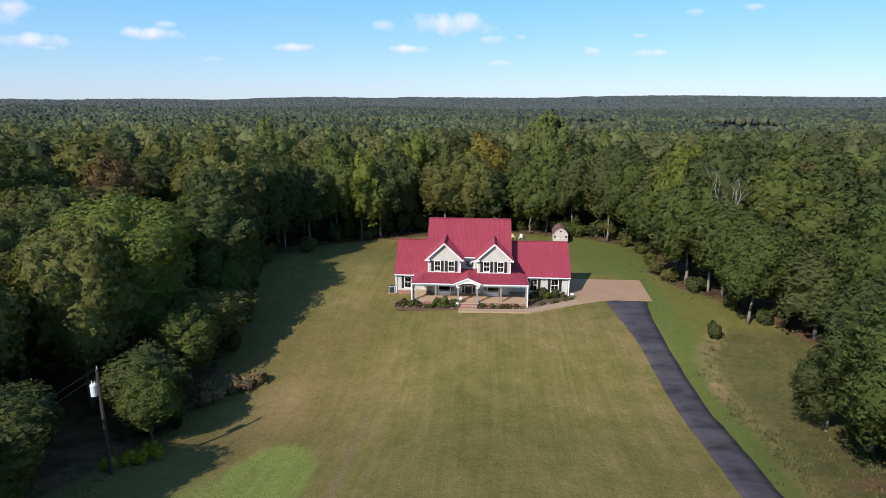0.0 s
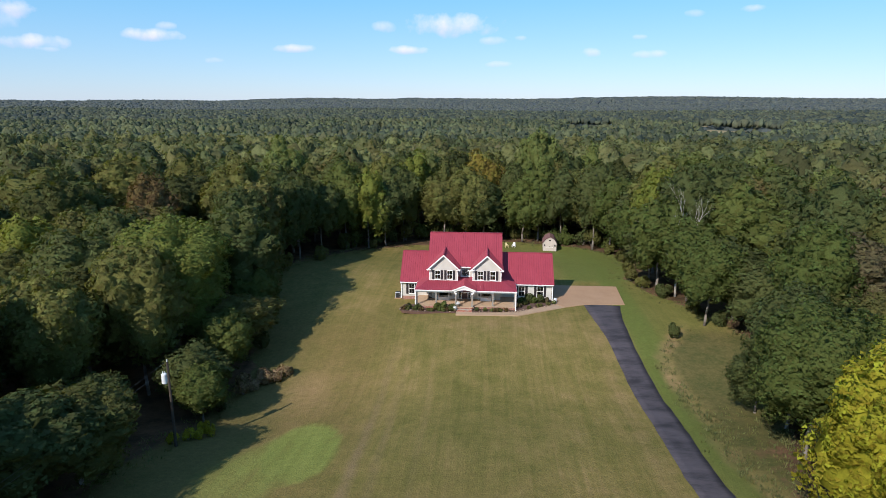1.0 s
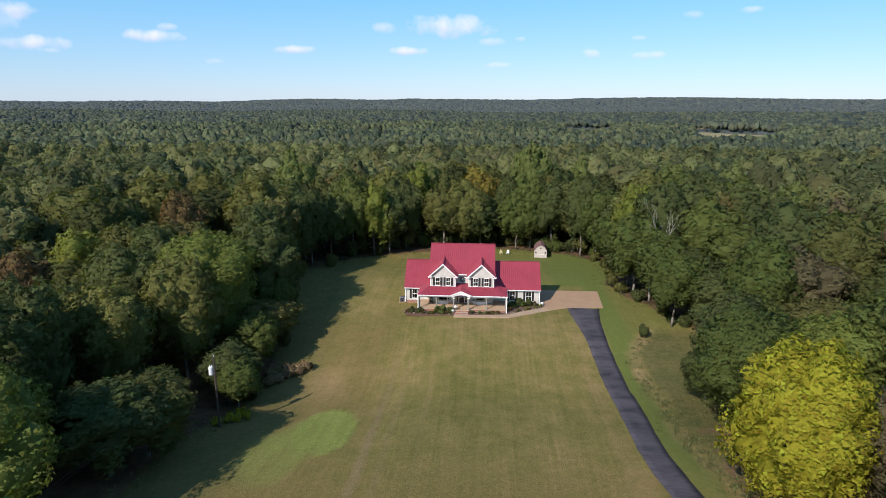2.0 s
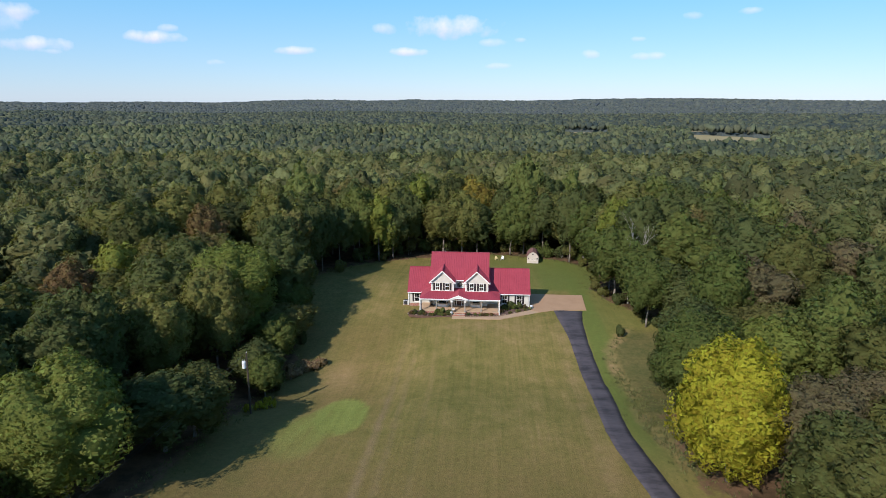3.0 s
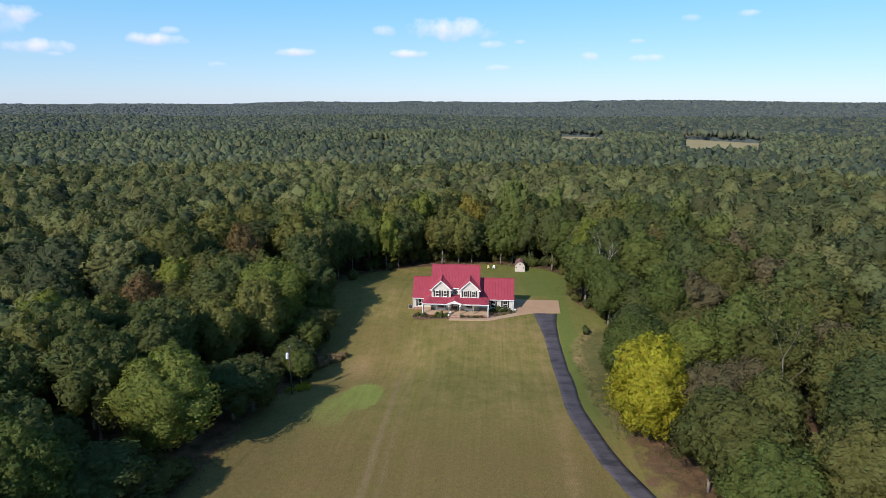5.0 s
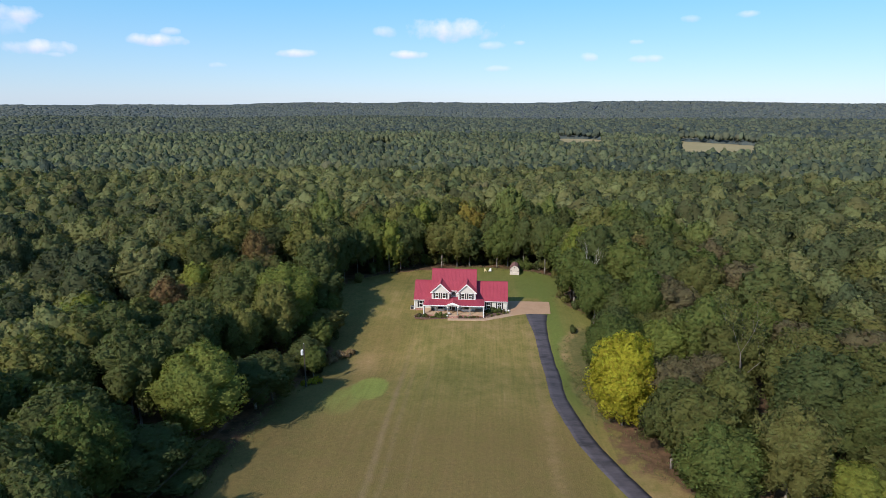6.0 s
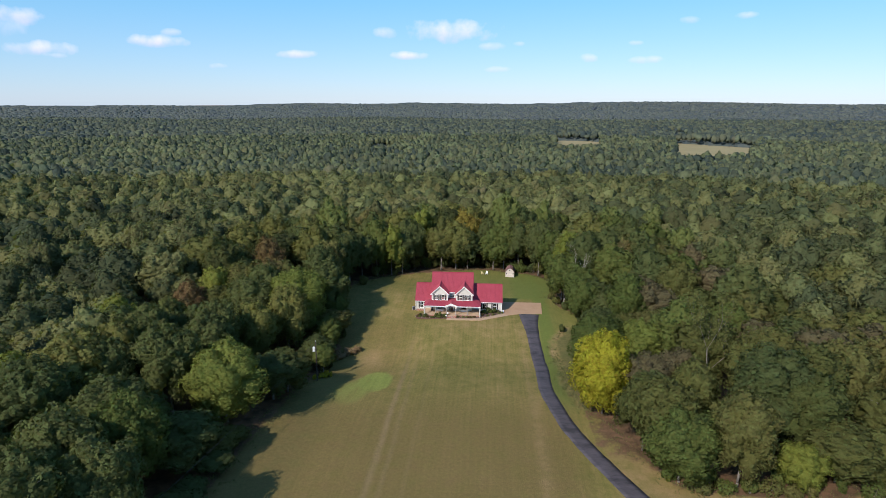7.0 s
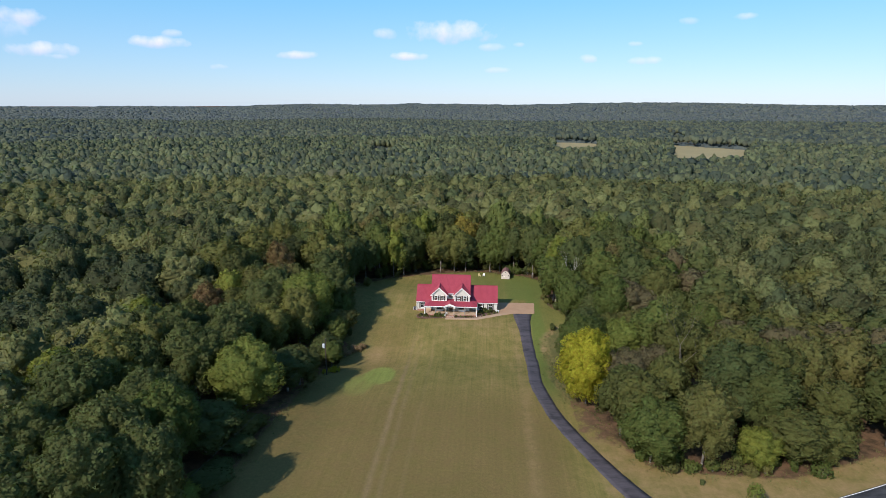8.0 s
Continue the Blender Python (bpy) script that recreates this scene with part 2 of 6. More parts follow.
def ground_mat():
    """Mown lawn with wheel tracks, dry and lush patches; leaf litter under the woods."""
    m, n, l, b = node_mat("lawn_and_forest_floor", 0.95)
    b.inputs["Specular IOR Level"].default_value = 0.1
    p = place(n)
    sep = n.new("ShaderNodeSeparateXYZ")
    l.new(p, sep.inputs[0])
    big, mid, fine = noise_tex(n, l, p, 0.045, 5, 0.6), noise_tex(n, l, p, 0.35, 5, 0.65), noise_tex(n, l, p, 6.0, 3, 0.7)
    tuft = noise_tex(n, l, p, 1.7, 4, 0.7)
    streak = n.new("ShaderNodeMapping")
    streak.inputs["Scale"].default_value = (1.6, 0.06, 1.0)
    streak.inputs["Rotation"].default_value = (0, 0, radians(-4))
    l.new(p, streak.inputs[0])
    lanes = noise_tex(n, l, streak.outputs[0], 0.55, 4, 0.66)
    f = maths(n, l, 'ADD', maths(n, l, 'MULTIPLY', big.outputs[0], 0.38), maths(n, l, 'MULTIPLY', mid.outputs[0], 0.38))
    f = maths(n, l, 'ADD', f, maths(n, l, 'MULTIPLY', lanes.outputs[0], 0.24))
    comb = n.new("ShaderNodeMapping")
    comb.inputs["Scale"].default_value = (4.5, 0.10, 1.0)
    comb.inputs["Rotation"].default_value = (0, 0, radians(-4))
    l.new(p, comb.inputs[0])
    f = maths(n, l, 'ADD', f, maths(n, l, 'MULTIPLY', maths(n, l, 'SUBTRACT', noise_tex(n, l, comb.outputs[0], 0.5, 2, 0.6).outputs[0], 0.5), 0.21))
    grass = ramp(n, ((0.34, (0.108, 0.104, 0.025)), (0.45, (0.148, 0.128, 0.036)), (0.54, (0.184, 0.147, 0.047)), (0.66, (0.250, 0.180, 0.072))))
    l.new(f, grass.inputs[0])

    def attr(name):
        a = n.new("ShaderNodeAttribute")
        a.attribute_name = name
        return a.outputs["Fac"]
    ragged = maths(n, l, 'MULTIPLY', maths(n, l, 'SUBTRACT', mid.outputs[0], 0.5), 0.9)
    lush = maths(n, l, 'ADD', attr("lush"), maths(n, l, 'MULTIPLY', ragged, attr("lush")))
    c = mix(n, l, lush, grass.outputs[0], mix(n, l, mid.outputs[0], (0.094, 0.118, 0.026), (0.130, 0.150, 0.036)))
    # rank grass past the ditch, and painted shade along the left margin
    c = mix(n, l, attr("rank_and_shade"), c, mix(n, l, maths(n, l, 'MULTIPLY_ADD', mid.outputs[0], 1.2, maths(n, l, 'MULTIPLY_ADD', tuft.outputs[0], 0.8, -0.5)), (0.048, 0.066, 0.018), (0.150, 0.118, 0.046)))
    soft_edge = n.new("ShaderNodeMapRange")
    for key, value in (("From Min", 0.32), ("From Max", 0.85), ("To Min", 0.0), ("To Max", 0.92)):
        soft_edge.inputs[key].default_value = value
    l.new(maths(n, l, 'MULTIPLY', attr("fresh"), maths(n, l, 'ADD', maths(n, l, 'MULTIPLY', mid.outputs[0], 0.9), maths(n, l, 'MULTIPLY_ADD', lanes.outputs[0], 1.1, -0.08))), soft_edge.inputs["Value"])
    c = mix(n, l, soft_edge.outputs[0], c, mix(n, l, lanes.outputs[0], (0.135, 0.175, 0.036), (0.215, 0.235, 0.058)))
    c = mix(n, l, maths(n, l, 'MULTIPLY', attr("brown_turf"), maths(n, l, 'MULTIPLY_ADD', mid.outputs[0], 0.9, 0.25)), c, (0.134, 0.093, 0.036))
    bare = maths(n, l, 'MULTIPLY', attr("bare"), maths(n, l, 'MULTIPLY_ADD', mid.outputs[0], 2.2, -0.55))
    bm_ = n.new("ShaderNodeClamp")
    l.new(bare, bm_.inputs[0])
    c = mix(n, l, bm_.outputs[0], c, (0.26, 0.175, 0.085))
    # a pair of wheel tracks down the lawn
    wander = maths(n, l, 'MULTIPLY_ADD', big.outputs[0], 1.6, 15.5)
    from_house = n.new("ShaderNodeMapRange")
    for key, value in (("From Min", -8.0), ("From Max", -34.0), ("To Min", 0.0), ("To Max", 1.0)):
        from_house.inputs[key].default_value = value
    l.new(sep.outputs[1], from_house.inputs["Value"])
    for shift, half, depth in ((0.0, 0.55, 0.8), (-2.1, 0.45, 0.42), (-5.6, 0.4, 0.22)):
        off = maths(n, l, 'ABSOLUTE', maths(n, l, 'ADD', sep.outputs[0], maths(n, l, 'ADD', wander, shift)))
        band = n.new("ShaderNodeMapRange")
        for key, value in (("From Min", half * 1.5), ("From Max", half * 0.3), ("To Min", 0.0), ("To Max", depth)):
            band.inputs[key].default_value = value
        l.new(off, band.inputs["Value"])
        worn_track = maths(n, l, 'MULTIPLY', maths(n, l, 'MULTIPLY', band.outputs[0], from_house.outputs[0]), maths(n, l, 'MULTIPLY_ADD', mid.outputs[0], 1.3, 0.1))
        c = mix(n, l, worn_track, c, (0.195, 0.140, 0.070))
    wood = maths(n, l, 'ADD', attr("wood"), ragged)
    step = ramp(n, ((0.42, (0, 0, 0)), (0.58, (1, 1, 1))))
    l.new(wood, step.inputs[0])
    litter = ramp(n, ((0.35, (0.050, 0.036, 0.020)), (0.65, (0.155, 0.092, 0.052))))
    l.new(mid.outputs[0], litter.inputs[0])
    c = mix(n, l, step.outputs[0], c, litter.outputs[0])
    c = mix(n, l, 0.32, c, tuft.outputs[0], 'OVERLAY')
    c = mix(n, l, 0.32, c, fine.outputs[0], 'OVERLAY')
    l.new(c, b.inputs["Base Color"])
    bump(n, l, b, fine.outputs[0], 0.9, 0.08)
    return m


GROUND = ground_mat()


# ---- helpers of this place ----
def smooth(a, b, v):
    t = np.clip((v - a) / (b - a), 0, 1)
    return t * t * (3 - 2 * t)


def ground_z(x, y):
    """Height of the ground: level round the house, a dip across the lawn, falling away behind, hills at the skyline."""
    x, y = np.asarray(x, float), np.asarray(y, float)
    z = -1.9 * np.exp(-((y + 25) / 13.5) ** 2) - 2.6 * smooth(-8, -30, x) * np.exp(-((y + 24) / 26) ** 2)
    z = z - 2.2 * smooth(14, 52, y) - 13 * smooth(60, 450, y)
    far = np.hypot(x, y + 100)
    side = np.clip(x / np.maximum(far, 1), -1, 1)
    z = z + smooth(2000, 4500, far) * (24 + 31 * smooth(-0.75, 0.35, side))
    return z + smooth(1150, 1900, far) * (5 * np.sin(x / 330 + 1.3) * np.cos(y / 410) + 4 * np.sin((x + y) / 190))


def gz(x, y):
    return float(ground_z(x, y))


def inside(poly, x, y):
    hit = np.zeros(np.shape(x), bool)
    for (x0, y0), (x1, y1) in zip(poly, poly[1:] + poly[:1]):
        cross = ((y0 > y) != (y1 > y)) & (x < (x1 - x0) * (y - y0) / ((y1 - y0) or 1e-9) + x0)
        hit ^= cross
    return hit


def edge_distance(poly, x, y):
    best = np.full(np.shape(x), 1e9)
    for (x0, y0), (x1, y1) in zip(poly, poly[1:] + poly[:1]):
        t = np.clip(((x - x0) * (x1 - x0) + (y - y0) * (y1 - y0)) / ((x1 - x0) ** 2 + (y1 - y0) ** 2), 0, 1)
        best = np.minimum(best, np.hypot(x - x0 - t * (x1 - x0), y - y0 - t * (y1 - y0)))
    return best


# the clearing's edge, where the trunks begin
CLEARING = [(-23, 50), (-33, 44), (-40, 34), (-44, 22), (-43, 8), (-39, -4), (-35, -16), (-36, -28), (-38, -42), (-38.5, -56), (-39.5, -70), (-40.5, -90), (-50, -125), (-60, -170),
            (90, -170), (90, -66), (72, -69), (54, -77), (40, -76.5), (31.5, -75.5), (27.5, -67), (24.5, -58), (22, -50), (22, -40), (27, -30), (32, -20), (32.5, -10), (28.5, 1), (22, 12), (21, 20), (24, 32), (24, 44), (17, 52), (0, 57), (-12, 54)]


def part(name, bm, material, parent, label="", smooth_shade=False):
    me = bpy.data.meshes.new(name)
    bm.to_mesh(me)
    bm.free()
    me.materials.append(material)
    if smooth_shade:
        me.shade_smooth()
    ob = new(name, me)
    ob.parent = parent
    return tagged(ob, label) if label else ob


def thing(name, at, label, category, group="", kind="", turn=0.0):
    ob = new(name)
    ob.matrix_world = pose(*at, 0, 0, turn)
    return tagged(ob, label, category, group, kind)


def box(bm, lo, hi):
    v = [bm.verts.new((x, y, z)) for x in (lo[0], hi[0]) for y in (lo[1], hi[1]) for z in (lo[2], hi[2])]
    for f in ((0, 1, 3, 2), (4, 6, 7, 5), (0, 4, 5, 1), (2, 3, 7, 6), (0, 2, 6, 4), (1, 5, 7, 3)):
        bm.faces.new([v[i] for i in f])
    return bm


def boxes(*pairs):
    bm = bmesh.new()
    for lo, hi in pairs:
        box(bm, lo, hi)
    return bm


def bevelled(lo, hi, r):
    bm = boxes((lo, hi))
    bmesh.ops.bevel(bm, geom=bm.edges[:], offset=r, segments=1, affect='EDGES')
    return bm


def slab(bm, pts, way):
    """A flat polygon thickened along way."""
    a = [bm.verts.new(p) for p in pts]
    b = [bm.verts.new(Vector(p) + Vector(way)) for p in pts]
    bm.faces.new(a)
    bm.faces.new(b[::-1])
    for i in range(len(pts)):
        j = (i + 1) % len(pts)
        bm.faces.new((a[j], a[i], b[i], b[j]))
    return bm


def tube(bm, a, b, r0, r1, sides=8):
    a, b = Vector(a), Vector(b)
    d = (b - a).normalized()
    u = d.orthogonal().normalized()
    w = d.cross(u)
    ring = [[bm.verts.new(p + r * (u * math.cos(k * 2 * math.pi / sides) + w * math.sin(k * 2 * math.pi / sides))) for k in range(sides)] for p, r in ((a, r0), (b, r1))]
    for k in range(sides):
        j = (k + 1) % sides
        bm.faces.new((ring[0][k], ring[0][j], ring[1][j], ring[1][k]))
    bm.faces.new(ring[0][::-1])
    bm.faces.new(ring[1])
    return bm


def raw_mesh(name, verts, sides, material, tone=None):
    """A mesh of separate faces, each of that many corners, straight from arrays."""
    verts = np.asarray(verts, np.float32).reshape(-1, 3)
    n = len(verts)
    me = bpy.data.meshes.new(name)
    me.vertices.add(n)
    me.vertices.foreach_set("co", verts.ravel())
    me.loops.add(n)
    me.loops.foreach_set("vertex_index", np.arange(n, dtype=np.int32))
    me.polygons.add(n // sides)
    me.polygons.foreach_set("loop_start", np.arange(0, n, sides, dtype=np.int32))
    if tone is not None:
        a = me.attributes.new("tone", 'FLOAT', 'POINT')
        a.data.foreach_set("value", np.repeat(np.asarray(tone, np.float32), sides))
    me.materials.append(material)
    me.update()
    me.validate()
    return me


def curve_points(knots, step):
    """Smooth points through the knots."""
    k = np.array(knots, float)
    out = []
    for i in range(len(k) - 1):
        p0, p1, p2, p3 = k[max(i - 1, 0)], k[i], k[i + 1], k[min(i + 2, len(k) - 1)]
        for t in np.linspace(0, 1, max(2, int(np.hypot(*(p2 - p1)[:2]) / step)), endpoint=False):
            out.append(0.5 * ((2 * p1) + (p2 - p0) * t + (2 * p0 - 5 * p1 + 4 * p2 - p3) * t ** 2 + (3 * p1 - p0 - 3 * p2 + p3) * t ** 3))
    out.append(k[-1])
    return out


DITCH = curve_points([(23.0, -5.5, 0), (21.2, -9.5, 0), (19.1, -12.9, 0), (18.3, -17.5, 0), (18.7, -22.3, 0), (18.9, -26, 0), (19.1, -30.7, 0), (18.6, -38, 0), (19.4, -44, 0), (20.8, -50, 0)], 1.2)


# ---- ground ----
def stretch(lo, hi, step, reach_lo, reach_hi):
    mid = list(np.arange(lo, hi + 0.01, step))
    d, a = step, hi
    while a < reach_hi:
        d *= 1.22
        a = min(a + d, reach_hi)
        mid.append(a)
    d, a = step, lo
    while a > reach_lo:
        d *= 1.22
        a = max(a - d, reach_lo)
        mid.insert(0, a)
    return np.array(mid)


def build_ground():
    xs, ys = stretch(-62, 80, 1.0, -4600, 4600), stretch(-130, 66, 1.0, -1500, 4700)
    X, Y = np.meshgrid(xs, ys)
    x, y = X.ravel(), Y.ravel()
    z = ground_z(x, y)
    rng = np.random.default_rng(3)
    z = z + rng.normal(0, 0.012, len(z)) - 0.35 * np.exp(-(np.min([np.hypot(x - p[0], y - p[1]) for p in DITCH], axis=0) / 0.9) ** 2)
    w, h = len(xs), len(ys)
    idx = np.arange(w * h).reshape(h, w)
    quads = np.stack([idx[:-1, :-1], idx[:-1, 1:], idx[1:, 1:], idx[1:, :-1]], -1).reshape(-1, 4)
    me = bpy.data.meshes.new("ground")
    me.from_pydata(np.stack([x, y, z], -1).tolist(), [], quads.tolist())
    me.materials.append(GROUND)
    d = edge_distance(CLEARING, x, y)
    d = np.where(inside(CLEARING, x, y), d, -d)
    wood = smooth(3.0, -3.0, d)
    wood = np.where(y < -120, 0, wood)
    # strip of rough litter along the eastern edge, beyond the ditch
    rough = smooth(18.6, 21.5, x) * smooth(-22, -36, y) * smooth(-80, -60, y) * (0.42 + 0.16 * smooth(22, 27, x) + 0.12 * smooth(-30, -50, y))
    wood = np.maximum(wood, rough)
    fresh = smooth(1.0, 0.74, np.hypot((x + 22.2 + 0.12 * (y + 37)) / 4.6, (y + 37) / 8.5))
    fresh = np.maximum(fresh, 0.75 * smooth(1.0, 0.45, np.hypot((x + 25.8) / 5.5, (y + 43) / 12)))
    # browner grass towards the near end and on the left
    brown_turf = 0.95 * smooth(-34, -62, y) * smooth(22, 14, x)
    brown_turf = np.maximum(brown_turf, 0.6 * smooth(-13, -22, x) * smooth(8, -10, y) * (1 - fresh))
    lush = 0.0 * x
    lush = np.maximum(lush, 0.9 * smooth(6, 12, x) * smooth(14, 18, y))             # back lawn
    lush = np.maximum(lush, (1.0 - 0.55 * smooth(18.5, 20.5, x)) * smooth(14.5, 16.5, x) * smooth(-60, -42, y))       # verge past the driveway
    lush = np.maximum(lush, 0.55 * smooth(12, 20, y) * smooth(-20, -8, x))
    lush = np.maximum(lush, 0.5 * smooth(-26, -31, x) * smooth(-5, -15, y))
    bare = np.maximum(0 * x, np.exp(-((x + 2) / 7) ** 2 - ((y + 5.5) / 2.2) ** 2) * 0.7)
    bare = np.maximum(bare, np.exp(-((x + 26) / 4) ** 2 - ((y + 22) / 7) ** 2) * 0.7)
    bare = np.maximum(bare, np.exp(-((x - 11.3) / 1.0) ** 2) * smooth(0, -8, y) * 0.6)
    bare = np.maximum(bare, smooth(21, 24, x) * smooth(-40, -50, y) * 0.8)
    past = smooth(0.0, 1.6, x - np.interp(y, [p[1] for p in DITCH][::-1], [p[0] for p in DITCH][::-1])) * smooth(-54, -44, y) * smooth(-4, -9, y)
    lush = lush * (1 - past)
    # left margin darkened as well: tree shade deepened in the ground colour
    past = np.maximum(past, 0.75 * smooth(-25, -33, x) * smooth(45, 30, y) * smooth(-130, -110, y) * (1 - fresh))
    ditch = np.min([np.hypot(x - p[0], y - p[1]) for p in DITCH], axis=0)
    bare = np.maximum(bare, smooth(1.4, 0.3, ditch) * (0.85 + 0.45 * smooth(-26, -18, y)))
    for key, values in (("wood", wood), ("fresh", fresh), ("brown_turf", brown_turf), ("lush", lush), ("bare", bare), ("rank_and_shade", past)):
        a = me.attributes.new(key, 'FLOAT', 'POINT')
        a.data.foreach_set("value", values.astype(np.float32))
    me.shade_smooth()
    ob = new("ground", me)
    return tagged(ob, "mown lawn clearing with leaf-littered woodland floor around it", "ground", kind="structure")


build_ground()


def ribbon(name, left, right, material, lift, label, category, thick=0.06, kind="structure"):
    """A paved strip that follows the ground between two edges."""
    bm = bmesh.new()
    rows = []
    for (a, b), (c, d) in zip(left, right):
        row = []
        for k in range(5):
            x, y = a + (c - a) * k / 4, b + (d - b) * k / 4
            row.append((x, y, gz(x, y) + lift + 0.03 * (1 - abs(k - 2) / 2)))
        rows.append(row)
    top = [[bm.verts.new(p) for p in row] for row in rows]
    low = [[bm.verts.new((p[0], p[1], p[2] - thick)) for p in (row[0], row[-1])] for row in rows]
    for i in range(len(rows) - 1):
        for k in range(4):
            bm.faces.new((top[i][k], top[i + 1][k], top[i + 1][k + 1], top[i][k + 1]))
        bm.faces.new((top[i][0], low[i][0], low[i + 1][0], top[i + 1][0]))
        bm.faces.new((top[i][4], top[i + 1][4], low[i + 1][1], low[i][1]))
    bmesh.ops.recalc_face_normals(bm, faces=bm.faces[:])
    ob = part(name, bm, material, None, smooth_shade=True)
    return tagged(ob, label, category, kind=kind)


# driveway: middle line and half width
DRIVE = curve_points([(13.9, 3.1, 2.75), (13.7, -1.0, 2.3), (13.8, -5.5, 1.9), (13.95, -12, 1.55), (14.3, -22, 1.5), (14.6, -30, 1.5), (14.35, -39, 1.45), (14.6, -45, 1.5), (16.6, -56.6, 1.5), (19.5, -65.8, 1.55), (22.6, -73.5, 1.6), (24.6, -78.2, 1.7), (28.2, -86.0, 2.2), (31.5, -94.0, 4.0)], 1.5)
ROAD_LINE = curve_points([(-260, -230, 0), (-120, -165, 0), (-40, -130, 0), (18, -104, 0), (40, -93.5, 0), (58, -85.4, 0), (70, -80, 0), (95, -68, 0), (160, -40, 0)], 3.0)


def edges(line, half=None):
    left, right = [], []
    for i, p in enumerate(line):
        a, b = line[max(i - 1, 0)], line[min(i + 1, len(line) - 1)]
        d = np.array([b[0] - a[0], b[1] - a[1]])
        d /= np.hypot(*d)
        w = half if half else p[2]
        left.append((p[0] + d[1] * w, p[1] - d[0] * w))
        right.append((p[0] - d[1] * w, p[1] + d[0] * w))
    return left, right


rng_drive = np.random.default_rng(8)
dl, dr = edges(DRIVE)
ribbon("driveway", [(x + rng_drive.normal(0, 0.04), y) for x, y in dl], [(x + rng_drive.normal(0, 0.04), y) for x, y in dr], ASPHALT, 0.05, "curving bluish-grey asphalt driveway across the lawn", "driveway")
ribbon("road", *edges(ROAD_LINE, 3.0), ROADTAR, 0.03, "dark asphalt country road past the clearing", "road")
ribbon("road_marking", *edges([(p[0] + 0.07, p[1] - 0.14, 0) for p in ROAD_LINE], 0.07), ROADLINE, 0.045, "solid yellow line painted on the road", "road marking", 0.01)
ribbon("road_marking", *edges([(p[0] - 1.15, p[1] + 2.55, 0) for p in ROAD_LINE], 0.06), WHITE, 0.045, "white edge line painted on the road", "road marking", 0.01)
ribbon("road_marking", *edges([(p[0] - 0.10, p[1] + 0.2, 0) for p in ROAD_LINE], 0.07), ROADLINE, 0.045, "solid yellow line painted on the road", "road marking", 0.01)


def paving(name, pts, top, material, label, category):
    bm = slab(bmesh.new(), [(x, y, top) for x, y in pts], (0, 0, -0.4))
    bmesh.ops.recalc_face_normals(bm, faces=bm.faces[:])
    bmesh.ops.bevel(bm, geom=[e for e in bm.edges if abs(e.verts[0].co.z - e.verts[1].co.z) < 0.01 and e.verts[0].co.z > top - 0.01], offset=0.02, segments=1, affect='EDGES')
    return tagged(part(name, bm, material, None), label, category, kind="structure")


paving("parking_pad", [(8.02, 1.6), (11.1, 3.0), (17.5, 3.6), (18.1, 13.3), (6.4, 13.3), (6.4, 3.2)], 0.06, CONCRETE, "tan concrete parking pad beside the house", "parking pad")
paving("walkway", [(-8.7, -3.0), (0.6, -2.7), (8.0, 1.58), (6.38, 3.0), (0.4, -1.3), (-6.2, -1.95), (-6.2, -1.3), (-8.7, -1.3)], 0.05, WALKWAY, "pale concrete walkway along the front flower beds", "walkway")


# ---- trees ----
def leaf_faces(rng, centres, radii, count, size, tall=1.0, droop=0.2):
    """Leaf sprays over the upper and outer shells of a crown's many small puffs: three-cornered faces of differing size and slant."""
    c = np.asarray(centres)
    r = np.asarray(radii)
    pick = rng.choice(len(c), count, p=r ** 2 / np.sum(r ** 2))
    middle = np.array([*np.mean(c[:, :2], axis=0), np.quantile(c[:, 2], 0.35)])
    out = c[pick] - middle
    out /= np.linalg.norm(out, axis=1)[:, None] + 1e-6
    d = rng.normal(size=(count, 3)) + 0.8 * out
    d[:, 2] += 0.2
    d /= np.linalg.norm(d, axis=1)[:, None]
    p = c[pick] + d * (r[pick] * rng.uniform(0.7, 1.1, count))[:, None] * np.array([1, 1, 1.2 * tall])
    nrm = 0.85 * d + 0.3 * out + rng.normal(0, 0.42, (count, 3))
    nrm[:, 2] -= 0.1
    nrm /= np.linalg.norm(nrm, axis=1)[:, None]
    u = np.cross(nrm, rng.normal(size=(count, 3)))
    u /= np.linalg.norm(u, axis=1)[:, None]
    v = np.cross(nrm, u)
    s = (size * rng.uniform(0.55, 1.35, count))[:, None]
    w = rng.uniform(0.42, 0.68, count)[:, None]
    return np.stack([p + u * s * 0.66 - nrm * s * droop * 0.5, p - u * s * 0.4 + v * s * w, p - u * s * 0.4 - v * s * w], 1)


def union_hit(ways, centres, radii):
    """How far out along each way the outermost puff ends, and the puff's own normal there."""
    b = ways @ centres.T
    inner = b * b - (np.sum(centres ** 2, axis=1) - radii ** 2)
    r = np.where(inner > 0, b + np.sqrt(np.maximum(inner, 0)), 0)
    k = np.argmax(r, axis=1)
    out = r[np.arange(len(ways)), k]
    return out, (ways * out[:, None] - centres[k]) / radii[k][:, None]


def ways_round(rng, count, low=-0.8):
    z = rng.uniform(low, 1, count)
    a = rng.uniform(0, 2 * math.pi, count)
    q = np.sqrt(1 - z * z)
    return np.stack([q * np.cos(a), q * np.sin(a), z], 1)


